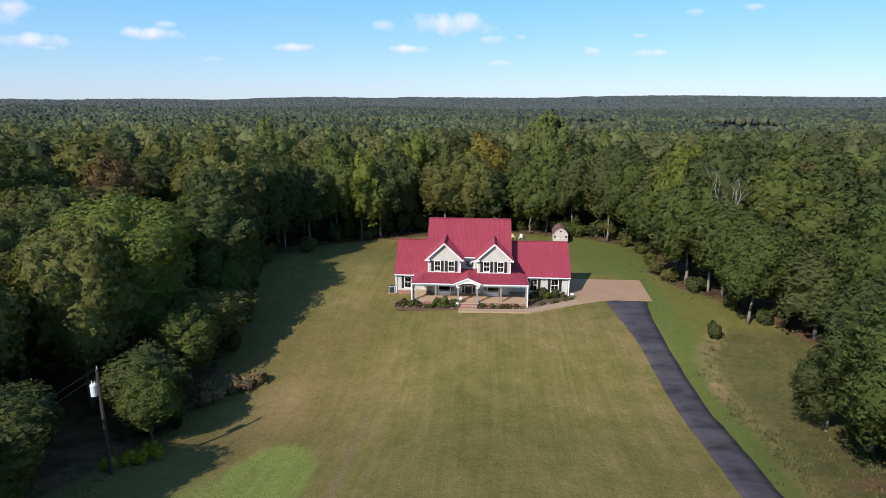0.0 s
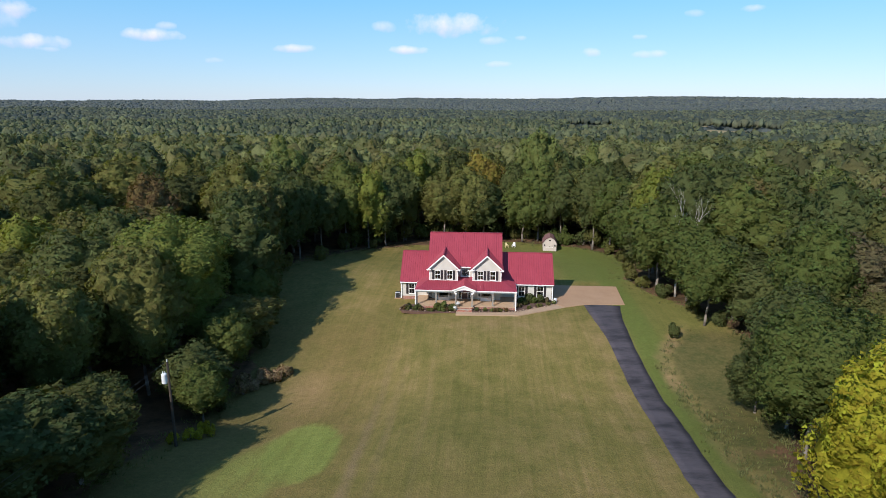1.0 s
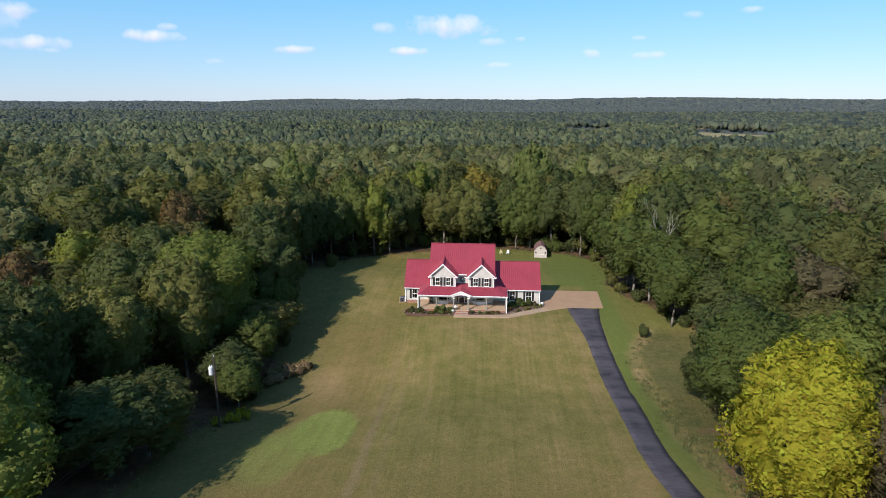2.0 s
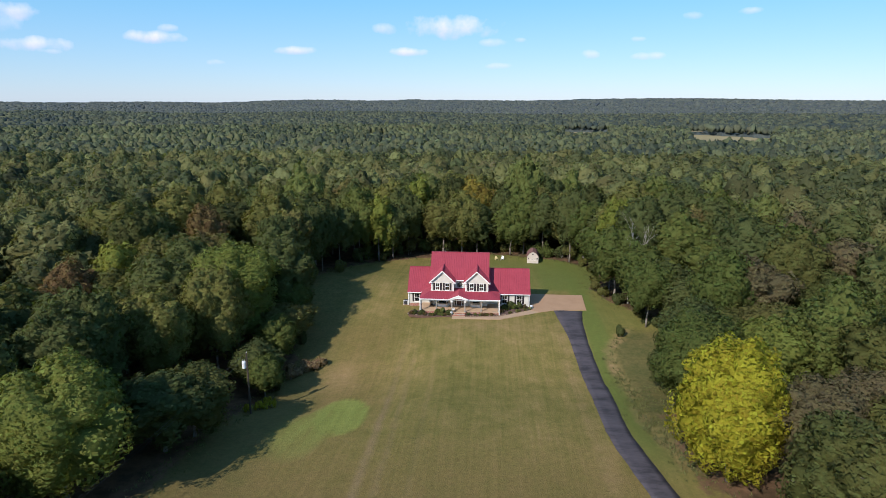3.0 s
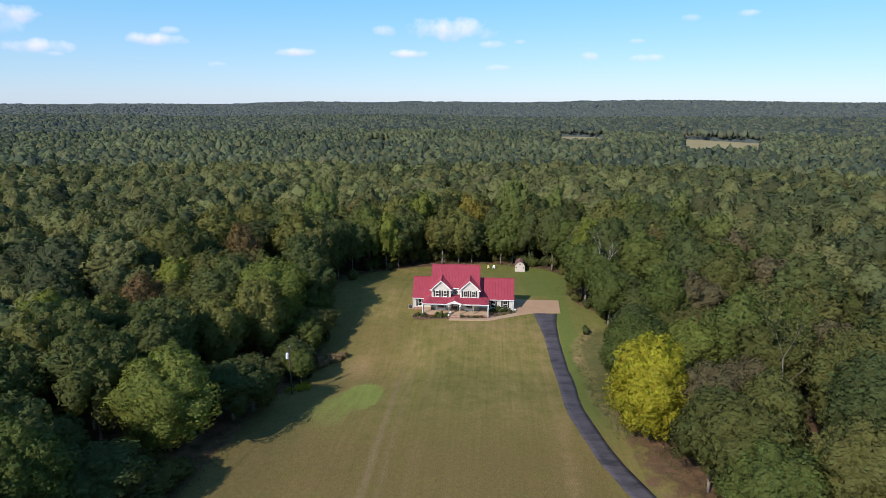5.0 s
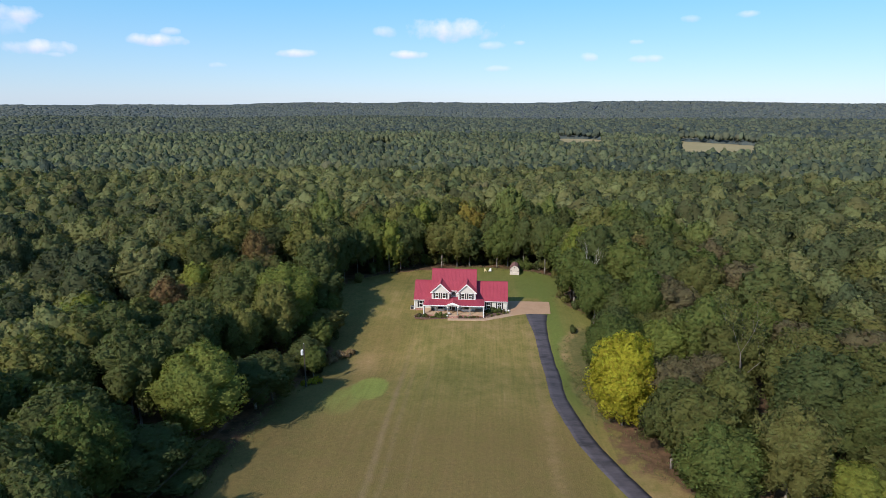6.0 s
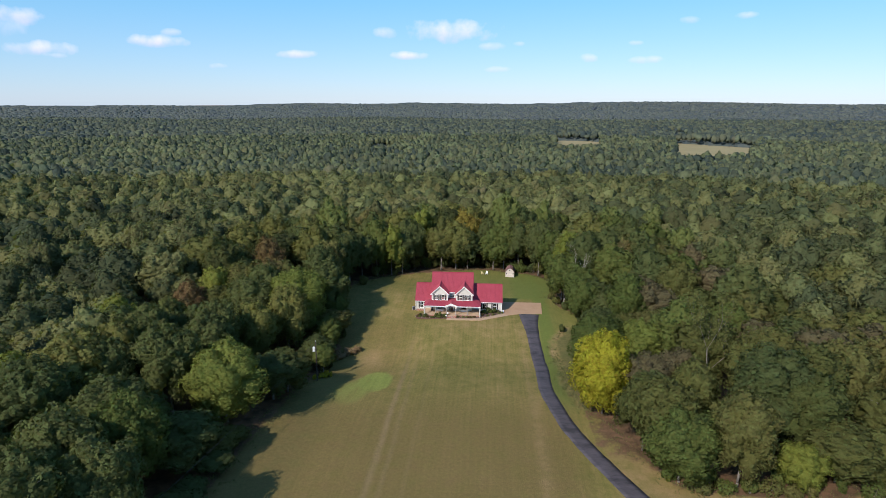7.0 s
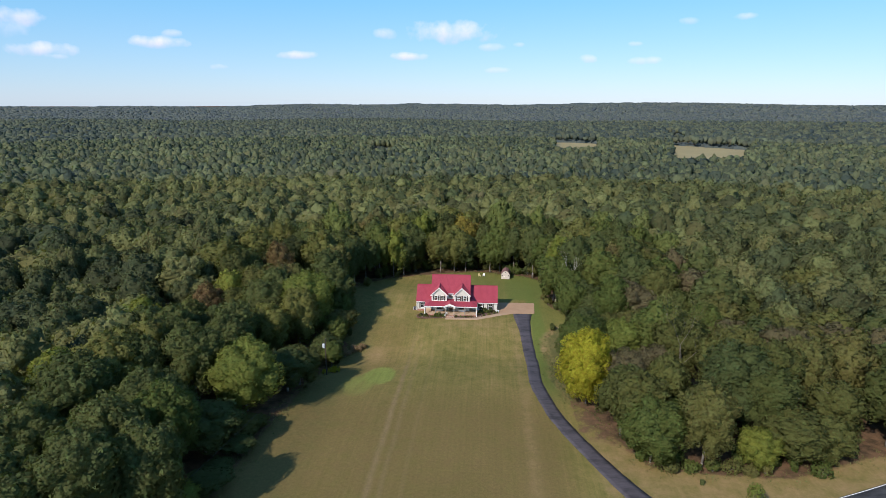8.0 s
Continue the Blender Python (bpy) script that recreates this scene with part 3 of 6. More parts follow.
def puffs(rng, big, small):
    """Boughs of a crown about one unit in radius: large billows, and small ones riding on them."""
    k = np.arange(big)
    z = 1 - 1.8 * (k + rng.uniform(0.2, 0.8, big)) / big
    a = k * 2.39996 + rng.uniform(-0.4, 0.4, big)
    q = np.sqrt(np.maximum(0, 1 - z * z))
    d = np.stack([q * np.cos(a), q * np.sin(a), z], 1)
    f = rng.uniform(0, 6.28, 3)
    lobe = 1 + 0.10 * np.sin(2 * a + f[0] + 2 * z) + 0.09 * np.sin(3 * a + f[1] - 4 * z) + 0.07 * np.sin(5 * z + f[2])
    c = d * (lobe * rng.uniform(0.56, 0.76, big))[:, None]
    r = rng.uniform(0.22, 0.36, big) * (22 / max(big, 22)) ** 0.25
    c, r = np.concatenate([np.zeros((1, 3)), c]), np.concatenate([[0.58], r])
    if small:
        w = ways_round(rng, small)
        out, _ = union_hit(w, c, r)
        c = np.concatenate([c, w * (out * rng.uniform(0.93, 1.0, small))[:, None]])
        r = np.concatenate([r, rng.uniform(0.07, 0.14, small)])
    return c, r


def crown_parts(rng, height, radius, base, big, small, rings, sides, leaves, size, pointed=0.0):
    """Corners, three-cornered faces and normals of one crown: a billowing leafy mass with leaf sprays all over it."""
    c, r = puffs(rng, big, small)
    mid = base + (height - base) * 0.56
    lean = rng.normal(0, 0.05, 2)

    def to_tree(p, n):
        up = np.where(p[:, 2] > 0, height - mid, mid - base)
        thin = 1 + 0.30 * np.clip(p[:, 2], 0, 1) * (1 - np.clip(p[:, 2], 0, 1)) - pointed * np.clip(p[:, 2], 0, 1)
        q = np.stack([(p[:, 0] * thin + lean[0] * p[:, 2]) * radius, (p[:, 1] * thin + lean[1] * p[:, 2]) * radius, mid + p[:, 2] * up], 1)
        m = n / np.stack([np.full(len(p), radius), np.full(len(p), radius), up], 1)
        m[:, 2] += pointed * 0.3 / radius
        return q, m / (np.linalg.norm(m, axis=1)[:, None] + 1e-9)

    # the mass itself, a little inside the sprays
    ways, tris = [(0, 0, 1)], []
    for i in range(rings):
        lat = (i + 0.8) / rings * 2.55
        for k in range(sides):
            g = (k + 0.5 * (i % 2) + rng.uniform(-0.25, 0.25)) * 2 * math.pi / sides
            t = lat + rng.uniform(-0.2, 0.2) * 2.55 / rings
            ways.append((math.sin(t) * math.cos(g), math.sin(t) * math.sin(g), math.cos(t)))
    for k in range(sides):
        j = (k + 1) % sides
        tris.append((0, 1 + k, 1 + j))
        for i in range(rings - 1):
            a, b = 1 + i * sides, 1 + (i + 1) * sides
            tris += [(a + k, b + k, a + j), (a + j, b + k, b + j)]
    ways = np.array(ways)
    out, nrm = union_hit(ways, c, r)
    nrm = nrm * 0.55 + ways * 0.45
    pts, nrm = to_tree(ways * (out * (0.89 if leaves > 2000 else 0.91 if leaves > 100 else 1.0))[:, None], nrm)
    tris = np.array(tris)
    if leaves:
        w = ways_round(rng, leaves, -0.86)
        out, n0 = union_hit(w, c, r)
        p, n = to_tree(w * (out * rng.uniform(0.93, 1.06, leaves))[:, None], n0)
        g = n + rng.normal(0, 0.36, (leaves, 3))
        g /= np.linalg.norm(g, axis=1)[:, None]
        u = np.cross(g, rng.normal(size=(leaves, 3)))
        u /= np.linalg.norm(u, axis=1)[:, None]
        v = np.cross(g, u)
        s = (size * rng.uniform(0.5, 1.35, leaves))[:, None]
        wide = rng.uniform(0.42, 0.68, leaves)[:, None]
        corners = np.stack([p + u * s * 0.66 - n * s * 0.12, p - u * s * 0.4 + v * s * wide, p - u * s * 0.4 - v * s * wide], 1)
        soft = n + rng.normal(0, 0.17, (leaves, 3))
        soft /= np.linalg.norm(soft, axis=1)[:, None]
        tris = np.concatenate([tris, np.arange(leaves * 3).reshape(-1, 3) + len(pts)])
        pts = np.concatenate([pts, corners.reshape(-1, 3)])
        nrm = np.concatenate([nrm, np.repeat(soft, 3, axis=0)])
    return pts, tris, nrm, c * np.array([radius, radius, (height - mid)]) + np.array([0, 0, mid])


def crown_mesh(name, pts, tris, nrm, material, tone=None):
    me = bpy.data.meshes.new(name)
    me.vertices.add(len(pts))
    me.vertices.foreach_set("co", np.asarray(pts, np.float32).ravel())
    me.loops.add(tris.size)
    me.loops.foreach_set("vertex_index", tris.astype(np.int32).ravel())
    me.polygons.add(len(tris))
    me.polygons.foreach_set("loop_start", np.arange(0, tris.size, 3, dtype=np.int32))
    if tone is not None:
        a = me.attributes.new("tone", 'FLOAT', 'POINT')
        a.data.foreach_set("value", np.asarray(tone, np.float32))
    # corners of the sprays are each used by one face only
    uses = np.bincount(tris.ravel(), minlength=len(pts))
    a = me.attributes.new("spray", 'FLOAT', 'POINT')
    a.data.foreach_set("value", (uses == 1).astype(np.float32))
    me.materials.append(material)
    me.update()
    me.normals_split_custom_set_from_vertices(nrm.tolist())
    return me


def trunk_mesh(rng, height, radius, cs, girth):
    bm = bmesh.new()
    p, r = Vector((0, 0, -0.4)), girth
    knots = 6
    top = height * 0.8
    for k in range(knots):
        q = Vector((rng.normal(0, 0.12), rng.normal(0, 0.12), top * (k + 1) / knots))
        tube(bm, p, q, r, r * 0.8, 6)
        p, r = q, r * 0.8
    for c in cs[rng.permutation(len(cs))[:min(9, len(cs))]]:
        c = Vector(c)
        z = max(height * 0.14, min(top * 0.9, c.z - math.hypot(c.x, c.y) * 0.8))
        a = Vector((0, 0, z))
        m = a.lerp(c, 0.55) + Vector((0, 0, 0.4))
        tube(bm, a, m, girth * 0.42, girth * 0.26, 4)
        tube(bm, m, c, girth * 0.26, girth * 0.08, 3)
    me = bpy.data.meshes.new("trunk")
    bm.to_mesh(me)
    bm.free()
    me.materials.append(BARK)
    me.shade_smooth()
    return me


SHAPES = {}


def tree_shape(seed, leaves, size):
    """One trunk and one crown of a unit tree, 20 m tall, about 5 m in radius."""
    key = (seed, leaves)
    if key not in SHAPES:
        rng = np.random.default_rng(seed + 100)
        pointed = rng.uniform(0.0, 0.14)
        low = rng.uniform(1.6, 3.8)
        near = leaves > 3200
        pts, tris, nrm, cs = crown_parts(rng, 20, 5.2, low, 34 if near else 26, 150 if near else 70, 20 if near else 13, 26 if near else 17, leaves, size, pointed)
        SHAPES[key] = (trunk_mesh(rng, 20, 5.2, cs[1:], 0.24), pts, tris, nrm)
    return SHAPES[key]


CROWNS = {}


def tree(x, y, height, radius, look_, seed, leaves=2400, size=0.68, label="", group="trees round the clearing", bottom=0.0):
    trunk, pts, tris, nrm = tree_shape(seed, leaves, size)
    key = (seed, leaves, look_)
    if key not in CROWNS:
        CROWNS[key] = crown_mesh("crown", pts, tris, nrm, LEAF[look_])
    ob = new("tree")
    ob.matrix_world = pose(x, y, gz(x, y) + bottom, 0, 0, (seed * 137 + x * 31 + y * 17) % 360) @ Matrix.Diagonal((radius / 5.2, radius / 5.2, height / 20, 1))
    for name, me in (("trunk", trunk), ("crown", CROWNS[key])):
        o = new(name, me)
        o.parent = ob
    return tagged(ob, label or LABELS[look_], "tree", group)


LABELS = {
    "green": "broadleaf tree in full green leaf at the wood's edge", "leafy": "broadleaf tree in fresh green leaf at the wood's edge", "dark": "dark green broadleaf tree in a dense wood", "light": "tall pale green broadleaf tree",
    "lime": "lime-green broadleaf tree with an airy crown", "fresh": "tall yellowish-green broadleaf tree with a domed crown", "yellow": "bright yellow autumn maple beside the driveway", "gold": "broadleaf tree turning gold and orange",
    "rust": "broadleaf tree with rusty red-brown leaves", "dusky": "dusky olive-green broadleaf tree in a dense wood", "olive": "olive-brown broadleaf tree turning in autumn", "dull": "thinning broadleaf tree with dull brown leaves",
}
PLACED = []


def named_tree(x, y, height, radius, look_, seed, leaves=5200, size=0.46, label="", bottom=0.0):
    PLACED.append((x, y, radius))
    return tree(x, y, height, radius, "leafy" if look_ == "green" else look_, seed, leaves, size, label, bottom=bottom)


# trees that stand out, each placed and sized to fit the camera's view
named_tree(23.7, -52.3, 19.6, 6.2, "yellow", 1, 13000, 0.32, bottom=-2.8)
named_tree(31.6, -53.5, 14.0, 5.2, "dull", 2, 10000, 0.32, bottom=-1.0)
named_tree(37.5, -51.0, 14.0, 5.2, "dull", 3, 10000, 0.32, bottom=-1.0)
named_tree(26.6, -30.5, 16.5, 5.4, "dark", 4, 10000, 0.32, bottom=-1.0)
named_tree(24.9, -27.0, 8.5, 3.4, "dark", 5, 10000, 0.32, bottom=-1.0)
named_tree(27.0, -4.4, 13.0, 4.6, "green", 10)
named_tree(26.3, -41.5, 7.0, 2.8, "dark", 9, 10000, 0.32, bottom=-1.0)
named_tree(34.0, -37.0, 14.5, 5.6, "fresh", 6, 6500, 0.44, "yellow-green broadleaf tree with a domed crown")
named_tree(48.0, -28.0, 15.5, 6.6, "dusky", 7)
named_tree(41.0, -12.5, 17.0, 6.4, "dull", 8)
named_tree(36.5, -14.0, 18.0, 5.2, "leafy", 9)
named_tree(-46.3, -13.5, 19.5, 8.4, "fresh", 6, 13000, 0.27)
named_tree(-37.5, -17.5, 9.0, 3.6, "green", 3, 6500, 0.44)
named_tree(-45.6, -60.0, 18.6, 7.6, "fresh", 7, 12000, 0.28, bottom=-2.6)
named_tree(-69.0, -29.5, 17.5, 5.6, "rust", 8, 6500, 0.44)
named_tree(-54.0, -92.0, 19.0, 6.5, "dark", 8, 6500, 0.44)
named_tree(-55.0, -72.0, 11.0, 5.0, "dark", 9)
named_tree(-35.8, -29.0, 7.0, 3.0, "green", 10)
named_tree(-42.8, -36.5, 7.5, 3.8, "dark", 2)
named_tree(-43.8, -44.5, 7.5, 4.0, "dark", 5)
named_tree(-38.0, -5.5, 9.0, 3.4, "green", 11)
named_tree(-5.0, 64.0, 21.0, 5.6, "gold", 1, 3000, 0.62)
named_tree(9.0, 70.0, 27.0, 5.6, "light", 2, 3000, 0.62)
named_tree(-57.0, 68.0, 23.0, 6.2, "light", 3, 3000, 0.62)
named_tree(27.0, 24.0, 20.0, 5.0, "lime", 4, 3000, 0.62)
named_tree(31.0, 18.0, 21.0, 5.6, "dark", 5, 3000, 0.62)
named_tree(-24.0, 55.0, 18.5, 4.8, "dark", 6, 3000, 0.62)
named_tree(-36.0, 46.0, 19.5, 5.6, "green", 7, 3000, 0.62)
named_tree(-62.0, 11.0, 19.5, 5.0, "rust", 8, 3000, 0.62)
named_tree(-13.0, 60.0, 19.0, 4.4, "olive", 9, 3000, 0.62)
named_tree(2.5, 62.0, 18.0, 4.6, "dark", 10, 3000, 0.62)
named_tree(14.0, 62.0, 19.0, 5.0, "olive", 11, 3000, 0.62)
named_tree(38.5, -57.5, 13.5, 4.6, "olive", 11)
named_tree(58.0, -58.0, 17.5, 5.8, "dusky", 1)
named_tree(49.4, -74.2, 9.2, 3.8, "lime", 2, 7000, 0.4, bottom=-1.4)
named_tree(31.8, -73.6, 14.0, 5.8, "green", 3, 9000, 0.36, bottom=-1.6)
named_tree(40.4, -74.2, 18.0, 5.4, "olive", 4, 9000, 0.36, bottom=-1.6)
named_tree(56.0, -72.0, 12.5, 6.0, "dusky", 5, bottom=-2.0)
named_tree(53.5, -66.5, 16.5, 5.6, "dusky", 8)
named_tree(62.5, -71.0, 10.5, 4.6, "olive", 9, bottom=-2.0)
named_tree(49.0, -63.0, 19.0, 6.6, "dark", 10)
named_tree(54.7, -48.0, 17.0, 6.2, "olive", 1)
named_tree(42.0, -37.0, 19.0, 6.4, "leafy", 0)
named_tree(-51.7, -103.4, 20.5, 6.0, "dark", 5, 6500, 0.44)
named_tree(66.0, -66.0, 13.0, 4.8, "dusky", 6)
named_tree(31.0, -60.0, 12.5, 4.4, "dark", 7)

named_tree(-71.5, -19.0, 18.5, 5.2, "rust", 4, 3000, 0.62)
named_tree(-80.0, -36.0, 18.0, 6.0, "lime", 9, 3000, 0.62)
named_tree(-76.0, -73.0, 17.5, 6.0, "lime", 10, 3000, 0.62)
named_tree(49.8, 80.0, 21.5, 5.0, "light", 0, 3000, 0.62)
named_tree(65.0, 76.5, 21.0, 5.2, "light", 1, 3000, 0.62)
named_tree(65.5, 40.0, 20.5, 5.0, "light", 2, 3000, 0.62)
named_tree(24.0, 83.5, 20.5, 5.0, "light", 3, 3000, 0.62)
named_tree(90.0, -4.0, 18.5, 6.0, "olive", 4, 3000, 0.62)
named_tree(-52.5, 53.5, 22.0, 5.5, "light", 5, 3000, 0.62)
named_tree(64.5, -56.0, 18.0, 5.5, "olive", 7)
named_tree(-66.5, -93.0, 18.0, 6.0, "dark", 3)

rng_w = np.random.default_rng(21)
PLACED.append((22.5, -58.5, 9.5))     # kept clear so that no tree hides the yellow maple from the camera
PLACED.append((21.0, -44.0, 5.0))
PLACED.append((43.6, -51.5, 3.0))

# the foremost row, leafy down to the grass
for (ax, ay), (bx, by) in zip(CLEARING, CLEARING[1:] + CLEARING[:1]):
    if min(ay, by) < -125:
        continue
    steps = max(1, round(math.hypot(bx - ax, by - ay) / 5.4))
    for k in range(steps):
        u = (k + rng_w.uniform(0.2, 0.8)) / steps
        nx, ny = (by - ay), -(bx - ax)
        ln = math.hypot(nx, ny)
        off = -rng_w.uniform(1.0, 3.2)
        x, y = ax + (bx - ax) * u + nx / ln * off * -1, ay + (by - ay) * u + ny / ln * off * -1
        if inside(CLEARING, np.array(x), np.array(y)):
            x, y = ax + (bx - ax) * u + nx / ln * off, ay + (by - ay) * u + ny / ln * off
        if min(math.hypot(x - p[0], y - p[1]) for p in ROAD_LINE) < 6 or any(math.hypot(x - a, y - b) < 0.6 * r + 1.2 for a, b, r in PLACED):
            continue
        if math.hypot(x + 36.5, y + 38) < 7.5:
            continue
        back = y > 40
        kind = str(rng_w.choice(["green", "dark", "olive", "lime"], p=[0.55, 0.27, 0.1, 0.08]))
        kind = {"olive": "leafy", "green": "leafy" if y > -20 else "dusky", "lime": "dusky"}.get(kind, kind) if x > 0 else kind
        h = rng_w.uniform(15, 20) if back or (x < -36 and y > -12) else rng_w.uniform(2.6, 4.4) if x < 0 and y < -50 else rng_w.uniform(6.5, 10) if x < 0 else rng_w.uniform(10, 16)
        PLACED.append((x, y, 3.6))
        tree(x, y, h, rng_w.uniform(4.6, 6.2) * min(1, 0.35 + h / 14), kind, int(rng_w.integers(0, 12)), *((10000, 0.32) if 20 < x < 42 and -62 < y < -12 else (4600, 0.5) if -75 < y < -5 and abs(x) < 62 else (2400, 0.68)))


named_tree(-45.5, -97.5, 17.5, 6.0, "dark", 1, 6500, 0.44)
named_tree(-50.0, -83.0, 17.0, 5.4, "green", 4, 6500, 0.44)


def scatter(x0, x1, y0, y1, spacing):
    out = []
    nx, ny = int((x1 - x0) / spacing), int((y1 - y0) / spacing)
    for j in range(ny):
        for i in range(nx):
            out.append((x0 + (i + 0.5 * (j % 2) + rng_w.uniform(-0.36, 0.36)) * spacing, y0 + (j + rng_w.uniform(-0.36, 0.36)) * spacing))
    return np.array(out)


# the belt of woods round the clearing, tree by tree; what lies deeper follows as woods
belt = scatter(-135, 135, -125, 150, 7.8)
d_belt = edge_distance(CLEARING, belt[:, 0], belt[:, 1])
# trees out of view at the near left are added to cast shade
ok = ~inside(CLEARING, belt[:, 0], belt[:, 1]) & (d_belt > 1.0) & (belt[:, 1] > np.where(belt[:, 0] < -48, -125, -118 + 0.28 * np.abs(belt[:, 0] + 40)))
belt, d_belt = belt[ok], d_belt[ok]
road_d = np.min([np.hypot(belt[:, 0] - p[0], belt[:, 1] - p[1]) for p in ROAD_LINE], axis=0)
keep = road_d > 7
belt, d_belt = belt[keep], d_belt[keep]
free = np.array([all(math.hypot(x - a, y - b) > 0.8 * r + 2.4 for a, b, r in PLACED) for x, y in belt])
belt, d_belt = belt[free], d_belt[free]
order = np.argsort(d_belt)
SINGLE = 290 - len(PLACED)
for k in order[:SINGLE]:
    x, y = belt[k]
    kind = rng_w.choice(["green", "green", "dark", "dark", "olive", "lime", "light", "rust"], p=[0.38, 0.2, 0.14, 0.1, 0.08, 0.06, 0.04, 0.0])
    if x > 20 and kind in ("lime", "light"):
        kind = "leafy"
    if x < -36 and y < -5 and rng_w.random() < 0.6:
        kind = "dark"
    if x > 28 and y < 10:
        kind = ("olive", "dark", "leafy", "dusky", "olive", "dark", "dull")[int(7 * x + 3 * y) % 7]
    h = rng_w.uniform(14.5, 21.5) if d_belt[k] > 4 else rng_w.uniform(12, 19)
    if x > 20 and y < -20:
        h *= 0.86
    if -45 < x < 0 and -58 < y < -22:
        h *= 0.55
    if x < -40 and y < -35:
        h = rng_w.uniform(17.0, 20.5) if x < (-45 if y < -78 else -53) else rng_w.uniform(7.5, 11)
    if math.hypot(x + 36.5, y + 38) < 7.5:
        continue
    near = (-66 < x < -34 and -105 < y < -5) or (20 < x < 58 and -66 < y < -5)
    count, spray = (10000, 0.32) if 20 < x < 42 and -62 < y < -12 else (6500, 0.44) if x < -36 and y < -66 else (4600, 0.5) if near else (2400, 0.68)
    tree(x, y, h, rng_w.uniform(5.0, 7.2), kind, int(rng_w.integers(0, 12)), count, spray)

far_xy = [belt[order[SINGLE:]]]


def stand_tone(x, y):
    """The tone of one tree: mostly its own, a little of the stand that it grows in; lower on the right side."""
    return float((0.72 if x > 40 and y < 120 else 0.82 if x > 70 and y < 420 else 1.0) * np.clip(0.86 * rng_w.beta(1.5, 1.6) + 0.10 * math.sin(x / 57 + 1) * math.cos(y / 83) + 0.04 * math.sin((x - y) / 31) + 0.16 * math.exp(-((x - 40) / 95) ** 2 - ((y - 165) / 75) ** 2), 0.0, 1.0))


def build_woods(name, xy, label, look_, make, variants=12, mean=18.5, soft=0.0):
    """Many trees in one mesh; make(rng) gives the crowns that they share, each tree turned, sized and toned on its own."""
    shapes = [make(np.random.default_rng(500 + s))[:3] for s in range(variants)]
    pts, tris, nrms, tones, first = [], [], [], [], 0
    for x, y in xy:
        p, t, m = shapes[int(rng_w.integers(0, variants))]
        a, s, h = rng_w.uniform(0, 6.28), rng_w.choice([0.82, 0.98, 1.12, 1.32]) * rng_w.uniform(0.92, 1.1), rng_w.normal(mean, 1.9) / 20
        ca, sa = math.cos(a), math.sin(a)
        turn = np.array([[ca, -sa, 0], [sa, ca, 0], [0, 0, 1]])
        pts.append(p @ turn.T * np.array([s, s, h]) + np.array([x, y, gz(x, y)]))
        nrms.append(m @ turn.T * (1 - soft) + np.array([-0.15 * soft, -0.35 * soft, 0.92 * soft]))
        tris.append(t + first)
        first += len(p)
        tones.append(np.full(len(p), stand_tone(x, y)))
    nrm = np.concatenate(nrms)
    nrm /= np.linalg.norm(nrm, axis=1)[:, None]
    ob = new(name, crown_mesh(name, np.concatenate(pts), np.concatenate(tris), nrm, LEAF[look_], np.concatenate(tones)))
    return tagged(ob, label, "woods", kind="stuff")


FIELDS = []


def ahead(x, y):
    """The sector of woods that the flight looks over, with a margin."""
    return (x > -16 - 0.86 * (y + 173)) & (x < 22 + 0.66 * (y + 173))


def wedge(near, far, spacing, half):
    """Places of trees seen ahead between two distances from the near end of the clearing."""
    side = far * math.tan(radians(half))
    g = scatter(-side, side, -110, far, spacing)
    x, y = g[:, 0], g[:, 1] + 140
    r = np.hypot(x, y)
    good = (r > near) & (r < far) & (np.abs(np.degrees(np.arctan2(x + 18, y + 60))) < half) & ahead(g[:, 0], g[:, 1])
    g = g[good]
    for poly in FIELDS:
        g = g[~inside(poly, g[:, 0], g[:, 1])]
    return g


# ---- distance ----
FIELDS += [[(340, 1003), (441, 881), (300, 570), (215, 540)], [(137, 1058), (217, 1019), (155, 690), (98, 690)], [(440, 1420), (468, 1370), (400, 1080), (372, 1080)], [(-172, 800), (-127, 795), (-118, 640), (-150, 640)]]
for poly in FIELDS:
    bm = bmesh.new()
    grid = [[bm.verts.new((*(np.array(poly[0]) * (1 - u) * (1 - v) + np.array(poly[1]) * u * (1 - v) + np.array(poly[2]) * u * v + np.array(poly[3]) * (1 - u) * v), 0)) for u in np.linspace(0, 1, 9)] for v in np.linspace(0, 1, 9)]
    for row in grid:
        for vert in row:
            vert.co.z = gz(vert.co.x, vert.co.y) + 0.5
    for i in range(8):
        for j in range(8):
            bm.faces.new((grid[i][j], grid[i][j + 1], grid[i + 1][j + 1], grid[i + 1][j]))
    bmesh.ops.recalc_face_normals(bm, faces=bm.faces[:])
    tagged(part("field", bm, FIELD, None), "tan harvested field far off among the woods", "field", "far fields", "structure")

near_ring = wedge(150, 430, 9.0, 49)
clear_d = (np.abs(near_ring[:, 0]) > 130) | (near_ring[:, 1] > 150)
rest = far_xy[0]
rest = rest[ahead(rest[:, 0], rest[:, 1])]
near_ring = np.concatenate([near_ring[clear_d], rest[rest[:, 1] > 62]])
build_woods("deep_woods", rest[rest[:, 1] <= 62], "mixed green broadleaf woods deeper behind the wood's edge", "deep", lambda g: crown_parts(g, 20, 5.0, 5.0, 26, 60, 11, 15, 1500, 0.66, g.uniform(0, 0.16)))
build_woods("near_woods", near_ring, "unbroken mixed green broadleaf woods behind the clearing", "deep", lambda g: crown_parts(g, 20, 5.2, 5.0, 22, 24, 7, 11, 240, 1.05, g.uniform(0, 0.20)))
